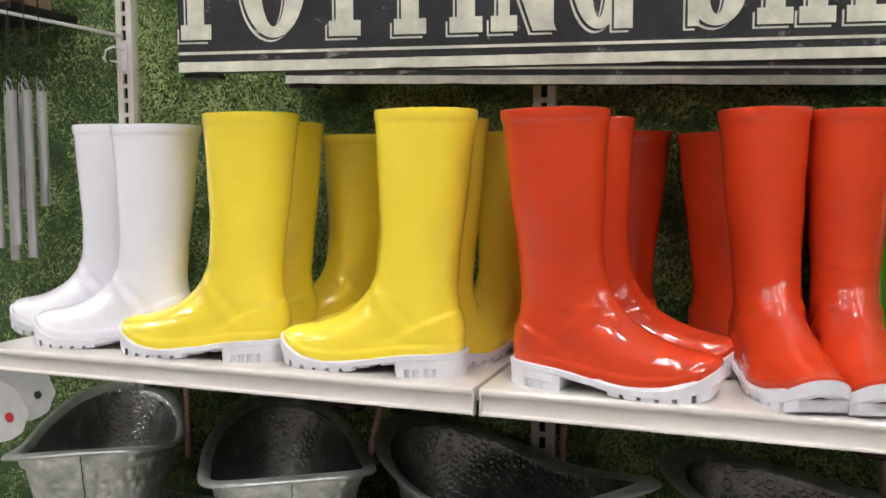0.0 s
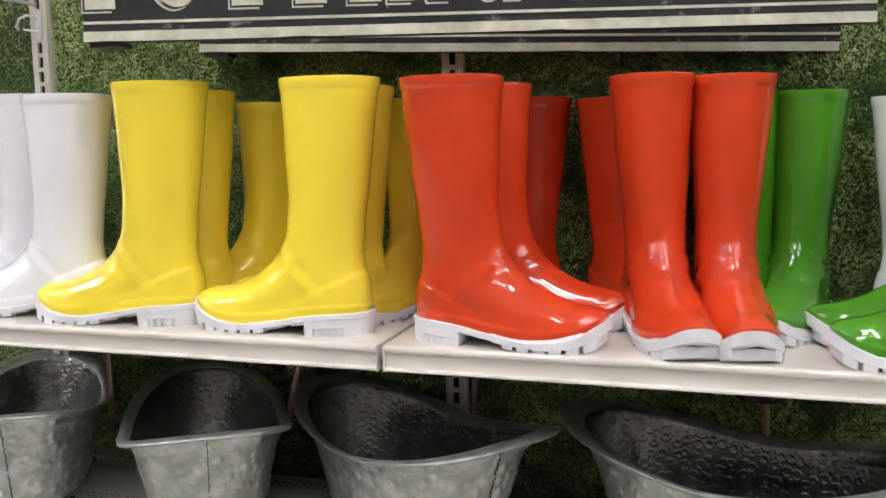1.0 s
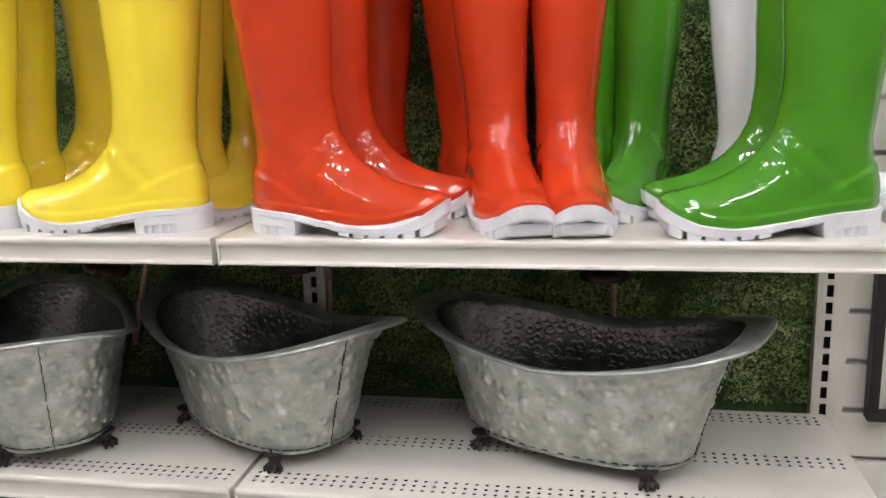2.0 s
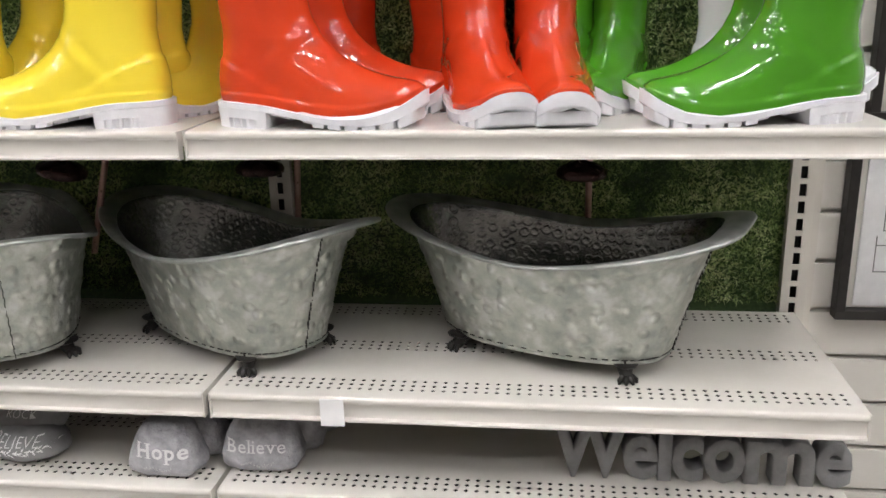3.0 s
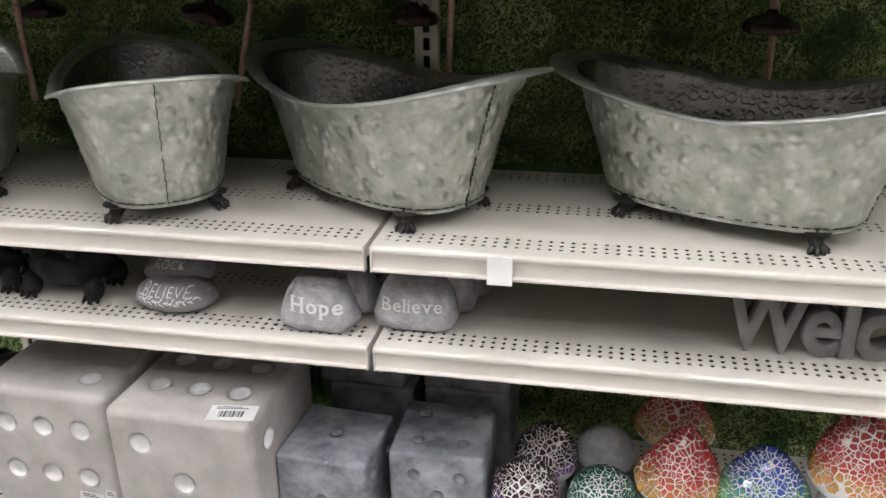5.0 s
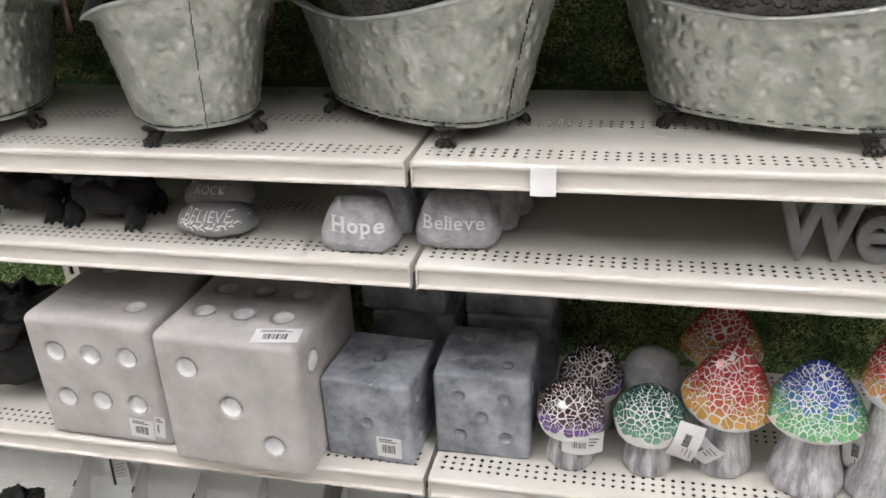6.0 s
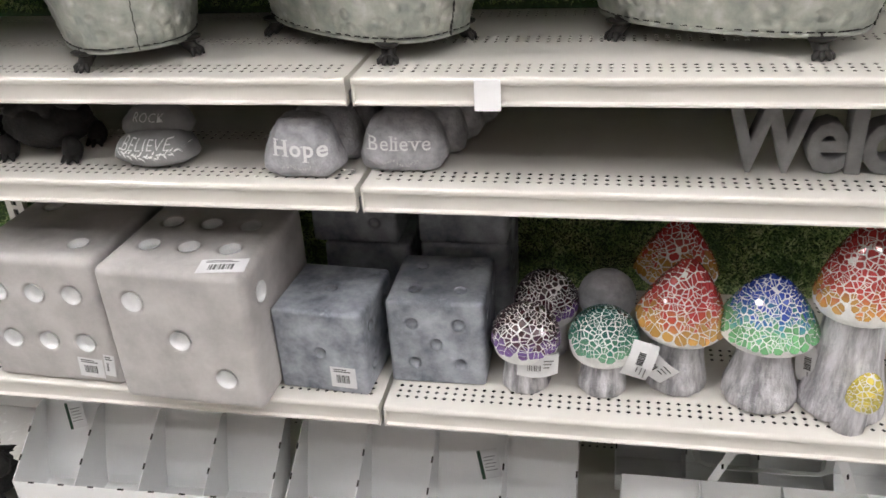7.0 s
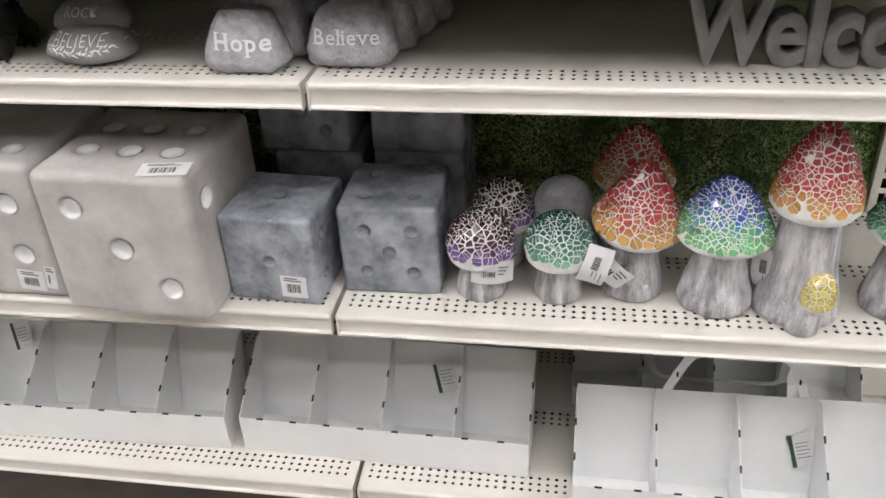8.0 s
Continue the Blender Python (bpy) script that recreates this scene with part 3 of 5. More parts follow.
def boot_sole(material):
    """The welted plate, the notched heel and six lugs."""
    outline = [(p.x, p.y) for p in boot_ring(0.034, 0.0022, 180)]

    def loop(grow, z, x0=-1.0, x1=1.0, lift=1.0, notch=0.0, toe=0.0):
        out = []
        for x, y in outline:
            g = grow - (notch if 0.016 < x < 0.058 and (x / 0.0105) % 1.0 < 0.40 else 0.0)
            d = math.hypot(x - 0.12, y)
            fx, fy = x + (x - 0.12) / d * g, y + (y / 0.045) * g
            fx = max(x0, min(x1, fx))
            wide = max((abs(q) for p, q in outline if q * fy > 0 and abs(p - fx) < 0.004), default=0.0) + g
            fy = max(-wide, min(wide, fy)) if wide > 0 else 0.0
            out.append(Vector((fx, fy, z + spring(fx) * lift - toe * max(0.0, (fx - 0.165) / 0.075))))
        return out

    bm = bmesh.new()
    rings(bm, [loop(0.0, 0.0300), loop(0.0016, 0.0294), loop(0.0016, 0.0232, toe=0.008), loop(0.0006, 0.0225, toe=0.008), loop(-0.0005, 0.0221, toe=0.008)], True, True, True)
    rings(bm, [loop(-0.010, 0.0230, x0=0.062, x1=0.135), loop(-0.011, 0.0178, x0=0.062, x1=0.135)], True, True, True)
    rings(bm, [loop(-0.011, 0.0230, x0=0.125, toe=0.008), loop(-0.009, 0.0180, x0=0.125, toe=0.0145)], True, True, True)
    # solid heel with four notches, separate lugs under the fore part
    heel = bmesh.new()
    rings(heel, [loop(0.0008, 0.0228, x1=0.071), loop(0.0008, 0.0125, x1=0.071), loop(0.0006, 0.0115, x1=0.071, notch=0.0028), loop(0.0, 0.0, x1=0.070, notch=0.0032)], True, True, True)
    for v in heel.verts:
        v.co.z = max(v.co.z, 0.0) if v.co.z < 0.012 else v.co.z
    lugs = []
    for k in range(6):
        lug = bmesh.new()
        a = 0.128 + 0.0192 * k
        b = min(a + 0.0142, 0.244)
        rings(lug, [loop(0.0010, 0.0230, x0=a, x1=b, toe=0.008), loop(0.0008, 0.0184, x0=a, x1=b, toe=0.0150), loop(-0.0004, 0.0174, x0=a + 0.0006, x1=b - 0.0006, toe=0.0155)], True, True, True)
        lugs.append(mesh_of("lug", lug, material, True, 30))
    return mesh_of("sole", bm, material, True, 30), mesh_of("heel", heel, material, True, 30), lugs


SOLE, HEEL, LUGS = boot_sole(M_SOLE)
UPPERS = {}


def boots(color, material, spots, label, lone=False):
    """A pair (or one) of boots that stand at the heel points, toes along the direction in degrees; the last number is their size."""
    if color not in UPPERS:
        UPPERS[color] = boot_upper(material)
    x, y, d, _ = spots[0]
    ob = thing("rain_boot" if lone else "rain_boot_pair", pose(x, y, Z1, 0, 0, d), label, "rain boots", "rain boots on the shelf")
    inv = pose(x, y, Z1, 0, 0, d).inverted()
    for k, (bx, by, bd, size) in enumerate(spots):
        m = inv @ pose(bx, by, Z1, 0, 0, bd) @ Matrix.Diagonal((size, -size if k % 2 else size, size, 1))
        up = part("boot", UPPERS[color], material, ob, m=m)
        part("sole", SOLE, M_SOLE, up, "chunky white ridged sole" if color != "white" else "")
        part("heel", HEEL, M_SOLE, up)
        for lug in LUGS:
            part("lug", lug, M_SOLE, up)
    return ob


boots("white", M_WHITE, [(-0.470, 0.116, 190, 0.97), (-0.600, 0.192, 190, 0.99)], "pair of plain white rubber rain boots")
boots("yellow", M_YELLOW, [(-0.296, 0.090, 185, 1.0), (-0.302, 0.182, 184, 0.976)], "glossy yellow rain boots with white soles beside the white pair")
boots("yellow", M_YELLOW, [(-0.042, 0.080, 180, 0.99), (-0.052, 0.176, 181, 0.972)], "glossy yellow rain boots with white soles beside the shelf joint")
boots("yellow", M_YELLOW, [(-0.231, 0.302, 226, 0.933), (-0.182, 0.330, 222, 0.925)], "pair of glossy yellow rain boots standing in the back row")
boots("yellow", M_YELLOW, [(-0.016, 0.318, 250, 0.93)], "glossy yellow rain boot standing in the back row", True)
boots("orange", M_ORANGE, [(0.032, 0.080, -8, 0.972), (0.046, 0.172, 2, 0.962)], "glossy orange-red rain boots with white soles, toes along the shelf")
boots("orange", M_ORANGE, [(0.172, 0.300, 180, 0.927)], "orange-red rain boot in the shade of the back row", True)
boots("orange", M_ORANGE, [(0.228, 0.318, -52, 0.911)], "orange-red rain boot against the grass panel", True)
boots("orange", M_ORANGE, [(0.297, 0.236, -74, 0.978), (0.387, 0.246, -79, 0.968)], "pair of glossy orange-red rain boots with toes to the aisle")
boots("green", M_GREEN, [(0.436, 0.318, -100, 0.915), (0.508, 0.318, -106, 0.915)], "pair of dark green rain boots in the back row")
boots("green", M_GREEN, [(0.732, 0.086, 188, 0.942), (0.716, 0.184, 192, 0.927)], "pair of glossy green rain boots with white soles")
boots("white", M_WHITE, [(0.587, 0.268, -14, 0.885)], "white rain boot behind the green pair", True)


# ---- galvanized tub planters ----
def superellipse(a, b, t, square=0.0):
    """An oval; its +x end is drawn out towards square corners."""
    c, s = math.cos(t), math.sin(t)
    p = 2.2 + square * max(0.0, c) ** 0.4
    return a * math.copysign(abs(c) ** (2 / p), c), b * math.copysign(abs(s) ** (2 / p), s)


def tub_rim_height(k):
    """Height of the rim at a share k of the way from the middle to an end."""
    return 0.141 + (0.046 if k > 0 else 0.034) * abs(k) ** 1.5


def hammered(p):
    """Depth of the hammer marks at a point of the tin."""
    d = noise.voronoi(p * 68.0, distance_metric="DISTANCE")[0]
    return 0.0036 * max(0.0, 0.5 - d[0]) + 0.0008 * (1 + noise.noise(p * 40))


def tub_body():
    n = 200
    bm = bmesh.new()

    def loop(a, b, f, lift=0.0, mark=0.0, square=0.5):
        out = []
        for k in range(n):
            t = 2 * math.pi * k / n
            x, y = superellipse(a, b, t, square + (0.9 * f * f if a > 0.2 else 0.0))
            z = 0.0235 + f * (tub_rim_height(x / a) - 0.0235) + lift
            x *= 0.96 if x > 0 else 1.0
            s = 1 + (hammered(Vector((x, y, z))) * mark / math.hypot(x, y) if mark else 0.0)
            out.append(Vector((x * s, y * s, z)))
        return out

    loops = [loop(0.06, 0.03, 0.0, 0.001), loop(0.153, 0.079, 0.0, 0.001), loop(0.155, 0.0805, 0.0), loop(0.157, 0.0818, 0.02)]
    for k in range(1, 30):
        f = k / 30
        loops.append(loop(0.157 + 0.051 * f ** 1.15, 0.082 + 0.025 * f ** 1.1, f, 0.0, 1.5))
    loops += [loop(0.209, 0.107, 0.985), loop(0.216, 0.110, 1.0, 0.001), loop(0.230, 0.1145, 1.0, 0.0035), loop(0.239, 0.119, 1.0, 0.0038),
              loop(0.2430, 0.1215, 1.0, 0.002), loop(0.2440, 0.1222, 1.0, 0.0045), loop(0.2420, 0.1208, 1.0, 0.0068), loop(0.230, 0.1145, 1.0, 0.0062), loop(0.215, 0.109, 1.0, 0.0035), loop(0.207, 0.1055, 0.985, 0.0)]
    for k in range(29, 0, -1):
        f = k / 30
        loops.append(loop(0.155 + 0.051 * f ** 1.15, 0.080 + 0.025 * f ** 1.1, f))
    loops += [loop(0.14, 0.072, 0.03), loop(0.05, 0.03, 0.03)]
    rings(bm, loops, True, True, True)
    # outside, rim, and the inside with shade put into its colour
    bm.faces.ensure_lookup_table()
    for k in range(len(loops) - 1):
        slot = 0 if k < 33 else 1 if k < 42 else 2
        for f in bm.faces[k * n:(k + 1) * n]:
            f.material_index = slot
    return mesh_of("basin", bm, [M_TIN, M_TIN_RIM, M_TIN_SHADED], True)


def claw_foot():
    """A cast paw: a shoulder plate under the tub, a bent leg and four splayed toes."""
    bm = bmesh.new()
    lathe(bm, [(0.017, 0.0243), (0.021, 0.0236), (0.020, 0.0212), (0.0125, 0.0178)], 20, wobble=lambda p: Vector((p.x, p.y * 0.8, p.z)))
    tube(bm, [(-0.002, 0, 0.022), (0.002, 0, 0.016), (0.006, 0, 0.0105), (0.010, 0, 0.0065)], [0.0125, 0.0100, 0.0085, 0.0075], 14)
    for a in (-54, -18, 18, 54):
        d = Vector((math.cos(radians(a)), math.sin(radians(a)), 0))
        o = Vector((0.006, 0, 0))
        tube(bm, [o + d * 0.002 + Vector((0, 0, 0.0075)), o + d * 0.009 + Vector((0, 0, 0.0072)), o + d * 0.0135 + Vector((0, 0, 0.0042)), o + d * 0.0150 + Vector((0, 0, 0.0004))], [0.0040, 0.0040, 0.0036, 0.0016], 8)
    return mesh_of("claw_foot", bm, M_BLACK, True, 60)


def tub_seam():
    """The dark stitched joint up the end, and the folded edge round the foot."""
    bm = bmesh.new()
    for k in range(24):
        f = (k + 0.5) / 24
        x = (0.157 + 0.051 * f ** 1.15) * 0.96 + 0.0006
        z = 0.0235 + f * (tub_rim_height(1) - 0.0235)
        box(bm, x - 0.0008, x + 0.0024, -0.0006 + 0.0004 * (-1) ** k, 0.0004 + 0.0004 * (-1) ** k, z - 0.0031, z + 0.0031)
    # stitches along the fold at the foot
    for k in range(64):
        a = 2 * math.pi * (k + 0.5) / 64
        x, y = superellipse(0.1592 * (0.96 if math.cos(a) > 0 else 1.0), 0.0842, a, 0.5)
        x2, y2 = superellipse(0.1592 * (0.96 if math.cos(a) > 0 else 1.0), 0.0842, a + 0.02, 0.5)
        box(bm, -0.0038, 0.0038, -0.0007, 0.0007, -0.0006, 0.0006, m=Matrix.Translation((x, y, 0.0285)) @ Matrix.Rotation(math.atan2(y2 - y, x2 - x), 4, "Z"))
    return mesh_of("seam", bm, M_DARK)


def tub_fold():
    bm = bmesh.new()
    n = 72
    loops = []
    for da, z in ((0.0, 0.0230), (0.0022, 0.0222), (0.0027, 0.0245), (0.0022, 0.0270), (0.0, 0.0280)):
        loops.append([Vector((*superellipse((0.156 + da) * (0.96 if math.cos(2 * math.pi * k / n) > 0 else 1.0), 0.081 + da, 2 * math.pi * k / n, 0.5), z)) for k in range(n)])
    rings(bm, loops)
    return mesh_of("folded_edge", bm, M_TIN, True)


TUB, FOOT, SEAM, FOLD = tub_body(), claw_foot(), tub_seam(), tub_fold()


def tub_planter(x, y, d, label, lean=0.0, bend=0.6):
    ob = thing("tub_planter", pose(x, y, Z2, 0, 0, d), label, "planter", "bathtub planters")
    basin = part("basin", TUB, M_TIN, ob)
    part("folded_edge", FOLD, M_TIN, basin)
    part("seam", SEAM, M_DARK, basin, "dark stitched seam")
    for sx in (-1, 1):
        for sy in (-1, 1):
            part("claw_foot", FOOT, M_BLACK, ob, "black cast claw foot", m=pose(sx * 0.110, sy * 0.058, 0, 0, 0, math.degrees(math.atan2(sy, sx * 0.8))) @ Matrix.Diagonal((0.95, 0.95, 1, 1)))
    bm = bmesh.new()
    tube(bm, [(0, 0, -0.035), (0, 0, 0.05), (0, 0, 0.106), (0, -0.005, 0.116), (0, -0.018, 0.121), (0, -0.040, 0.119), (0, -0.052, 0.112), (0, -0.054, 0.104)], 0.0046, 12)
    pipe = part("shower_pipe", bm, M_COPPER, ob, "dark copper shower pipe", smooth=True, m=pose(-0.004, 0.124, 0.137, 0, 0, -d) @ pose(0, 0, 0, 0, lean, 0) @ pose(0, 0, 0, 0, 0, d * bend))
    bm = bmesh.new()
    lathe(bm, [(0.005, 0.106), (0.008, 0.100), (0.020, 0.097), (0.031, 0.091), (0.034, 0.086), (0.033, 0.080), (0.029, 0.078), (0.004, 0.0775)], 32, wobble=lambda p: p + Vector((0, -0.054, 0)))
    part("shower_head", bm, M_HEAD, pipe, "round copper shower head", smooth=True, angle=50)
    return ob


tub_planter(-0.665, 0.155, -58, "hammered galvanized bathtub planter with black claw feet at the shelf end", 0.0, -3.1)
tub_planter(-0.343, 0.160, -57, "hammered galvanized bathtub planter with claw feet, end to the aisle", 15, 1.0)
tub_planter(-0.024, 0.176, -35, "hammered galvanized bathtub planter with claw feet across the shelf joint", 3, 1.6)
tub_planter(0.418, 0.170, -22, "hammered galvanized bathtub planter with claw feet, side to the aisle")


# ---- engraved stones ----
def rock(w, d, h, seed, square=0.5, taper=0.13):
    """A rounded cast stone with a flat base; front faces -y."""
    bm = bmesh.new()
    bmesh.ops.create_icosphere(bm, subdivisions=4, radius=1.0)
    off = Vector((seed * 3.1, seed * 1.7, seed))
    for v in bm.verts:
        p = v.co.copy()
        q = Vector([math.copysign(abs(c) ** square, c) for c in p])
        k = 1 + 0.09 * noise.noise(p * 1.4 + off) + 0.045 * noise.noise(p * 3.6 + off) + 0.015 * noise.noise(p * 9 + off)
        z = q.z * k
        v.co = Vector((q.x * k * w / 2 * (1 - taper * z), q.y * k * d / 2 * (1 - taper * 0.8 * z), h * (0.5 + z * 0.53)))
        v.co.z = max(v.co.z, 0.0)
    return bm


SERIFS = {"H": ((0.13, 0), (0.87, 0), (0.13, 1), (0.87, 1)), "p": ((0.14, 0), (0.06, 0.97)), "B": ((0.12, 0), (0.12, 1)), "l": ((0.5, 0), (0.2, 1)), "i": ((0.5, 0), (0.15, 0.70)), "v": ((0.08, 1), (0.92, 1))}


def serif_text(word, size, bold=0.0):
    """The word in the built-in letters, with small serifs at the stems' ends."""
    bm = bmesh.new()
    pen = 0.0
    for ch in word:
        me = text_mesh(ch, size, 0.0, M_ENGRAVE, align="LEFT", fat=size * bold)
        xs, ys = [v.co.x for v in me.vertices], [v.co.y for v in me.vertices]
        x0, x1, y0, y1 = min(xs), max(xs), min(ys), max(ys)
        for v in me.vertices:
            v.co.x += pen - x0
        bm.from_mesh(me)
        bpy.data.meshes.remove(me)
        for fx, fy in SERIFS.get(ch, ()):
            cx, cy = pen + (x1 - x0) * fx, y0 + (y1 - y0) * fy
            h = size * 0.045
            cy += h / 2 if fy == 0 else -h / 2
            w = size * (0.15 if ch not in "li" else 0.12)
            bm.faces.new([bm.verts.new((cx + sx * w, cy + sy * h / 2, 0.0003)) for sx, sy in ((-1, -1), (1, -1), (1, 1), (-1, 1))])
        pen += x1 - x0 + size * (0.12 if ch != "H" else 0.13)
    for v in bm.verts:
        v.co.x -= pen / 2
    bmesh.ops.triangulate(bm, faces=bm.faces[:])
    bmesh.ops.subdivide_edges(bm, edges=[e for e in bm.edges if e.calc_length() > size * 0.15], cuts=2)
    me = bpy.data.meshes.new("lettering")
    bm.to_mesh(me)
    bm.free()
    me.materials.append(M_ENGRAVE)
    return me


def stone(x, y, w, d, h, seed, label, word="", size=0.0, base=None, turn=0.0, tilt=0.0, material=None, extra=None, serif=False):
    z = Z3 if base is None else base
    bm = rock(w, d, h, seed, 0.62 if serif else 0.86, 0.24 if serif else 0.10)
    from mathutils.bvhtree import BVHTree
    tree = BVHTree.FromBMesh(bm)
    ob = thing("engraved_stone", pose(x, y, z, tilt, 0, turn), label, "garden stone", "engraved stones")
    part("stone", bm, material or M_STONE, ob, smooth=True)
    if word:
        me = serif_text(word, size, 0.022 if word == "Hope" else 0.004) if serif else text_mesh(word, size, 0.0, M_ENGRAVE, shear=0.16, spacing=1.08, fat=-size * 0.014)
        if not serif:
            fine = bmesh.new()
            fine.from_mesh(me)
            bmesh.ops.triangulate(fine, faces=fine.faces[:])
            for _ in range(2):
                bmesh.ops.subdivide_edges(fine, edges=[e for e in fine.edges if e.calc_length() > size * 0.12], cuts=1)
            bmesh.ops.triangulate(fine, faces=fine.faces[:])
            fine.to_mesh(me)
            fine.free()
        for v in me.vertices:
            v.co = Vector((v.co.x + (0.007 if word == "Hope" else 0.0), 0, h * (0.54 if serif else 0.76) + v.co.y))
        lay_on(me, tree, 0.0006 if serif else 0.0011)
        part("lettering", me, M_ENGRAVE, ob, "white engraved word")
    if extra:
        for name, m2 in extra(h, w):
            lay_on(m2, tree)
            part(name, m2, None, ob, "white engraved ornament" if name == "ornament" else "worn pale marks")
    return ob


def faint_line(h, w):
    """A worn row of small raised marks under the word."""
    bm = bmesh.new()
    rng = random.Random(int(w * 1000))
    for k in range(13):
        x = w * (-0.22 + 0.035 * k)
        z = h * (0.22 + 0.03 * math.sin(k * 0.6))
        for _ in range(2):
            c = Vector((x + rng.uniform(-0.001, 0.001), 0, z + rng.uniform(-0.002, 0.002)))
            a = rng.uniform(0.4, 2.6)
            d = Vector((math.cos(a), 0, math.sin(a))) * 0.0022
            n = Vector((-d.z, 0, d.x)) * 0.22
            bm.faces.new([bm.verts.new(c - d), bm.verts.new(c + n), bm.verts.new(c + d), bm.verts.new(c - n)])
    return [("worn_marks", mesh_of("worn_marks", bm, M_PLATE))]


def sprig(h, w):
    """A wreath of small leaves under the word."""
    bm = bmesh.new()
    for k in range(44):
        u = -1 + 2 * (k + 0.5) / 44
        x, z = u * w * 0.42, h * (0.46 + 0.20 * u * u) + 0.0015 * math.sin(k * 2.4)
        a = radians(35 + 25 * math.sin(k * 1.7)) * (1 if k % 2 else -1)
        d = Vector((math.cos(a), 0, math.sin(a)))
        s = Vector((-d.z, 0, d.x))
        c = Vector((x, 0, z))
        bm.faces.new([bm.verts.new(c), bm.verts.new(c + d * 0.003 + s * 0.0011), bm.verts.new(c + d * 0.0068), bm.verts.new(c + d * 0.003 - s * 0.0011)])
    return [("ornament", mesh_of("ornament", bm, M_ENGRAVE))]


for k in range(5):
    stone(-0.076 + 0.014 * k, 0.042 + 0.050 * k, 0.087 - 0.001 * k, 0.060, 0.071 + 0.003 * k, 1 + k, "rough grey cast garden stone engraved Hope" if not k else "rough grey cast garden stone behind the front one", "Hope" if not k else "", 0.0275, turn=-3 - 4 * (k % 2), serif=True, extra=None if k else faint_line)
for k in range(4):
    stone(0.043 + 0.013 * k, 0.066 + 0.052 * k, 0.101, 0.060, 0.070 + 0.004 * k, 11 + k, "rough grey cast garden stone engraved Believe" if not k else "rough grey cast garden stone behind the front one", "Believe" if not k else "", 0.0242, turn=2, serif=True, extra=None if k else faint_line)
stone(-0.284, 0.064, 0.109, 0.080, 0.042, 21, "smooth grey oval stone lettered Believe with a leaf wreath", "BELIEVE", 0.0185, material=M_PEBBLE, extra=sprig)
stone(-0.290, 0.088, 0.094, 0.056, 0.044, 22, "smooth grey oval stone lettered Rock, lying on another", "ROCK", 0.0150, base=Z3 + 0.023, material=M_PEBBLE)


# ---- letter sign ----
def welcome_sign(x0, y, x1, height):
    """Fat letters that touch each other, each a cast block."""
    ob = thing("letter_sign", pose(x0, y, Z3, 0, 0, 0), "mid grey cement sign of joined letters spelling Welcome", "letter sign")
    size = height * 1.38
    metas, pen = [], 0.0
    for ch in "Welcome":
        me = text_mesh(ch, size, 0.0, M_PEBBLE, align="LEFT", fat=height * 0.040)
        xs = [v.co.x for v in me.vertices]
        wide = {"W": 0.92, "l": 1.2, "m": 1.25}.get(ch, 1.0)
        for v in me.vertices:
            v.co.x *= wide
        xs = [x * wide for x in xs]
        metas.append((me, pen - min(xs)))
        pen += max(xs) - min(xs) - (0.009 if ch == "W" else 0.0004)
    k = (x1 - x0) / pen
    zs = [v.co.y for v in metas[0][0].vertices]
    low, kz = min(min(v.co.y for v in me.vertices) for me, _ in metas), height / (max(zs) - min(zs))
    for j, (me, dx) in enumerate(metas):
        bm = bmesh.new()
        bm.from_mesh(me)
        bpy.data.meshes.remove(me)
        base = min(v.co.y for v in bm.verts)
        for v in bm.verts:
            v.co = Vector(((v.co.x + dx) * k, 0.0008 * (j % 2), (v.co.y - base) * kz))
        bmesh.ops.dissolve_limit(bm, angle_limit=0.01, verts=bm.verts[:], edges=bm.edges[:])
        made = bmesh.ops.extrude_face_region(bm, geom=bm.faces[:])
        for g in made["geom"]:
            if isinstance(g, bmesh.types.BMVert):
                g.co.y += 0.028
        rim = [e for e in bm.edges if len(e.link_faces) == 2 and all(v.co.y < 0.002 for v in e.verts) and e.calc_face_angle(0.0) > 1.0]
        bmesh.ops.bevel(bm, geom=rim, offset=0.0012, segments=1, affect="EDGES")
        part("letter", bm, M_PEBBLE, ob)
    return ob


welcome_sign(0.412, 0.060, 0.768, 0.086)


# ---- concrete dice ----
PIPS = {1: [(0, 0)], 2: [(-1, 1), (1, -1)], 3: [(-1, 1), (0, 0), (1, -1)], 4: [(-1, 1), (1, 1), (-1, -1), (1, -1)], 5: [(-1, 1), (1, 1), (0, 0), (-1, -1), (1, -1)],
        6: [(-1.05, 0.60), (0, 0.60), (1.05, 0.60), (-1.05, -0.60), (0, -0.60), (1.05, -0.60)],
        "six_wide": [(-1.05, 0.84), (0, 0.84), (1.05, 0.84), (-1.05, -0.58), (0, -0.58), (1.05, -0.58)]}


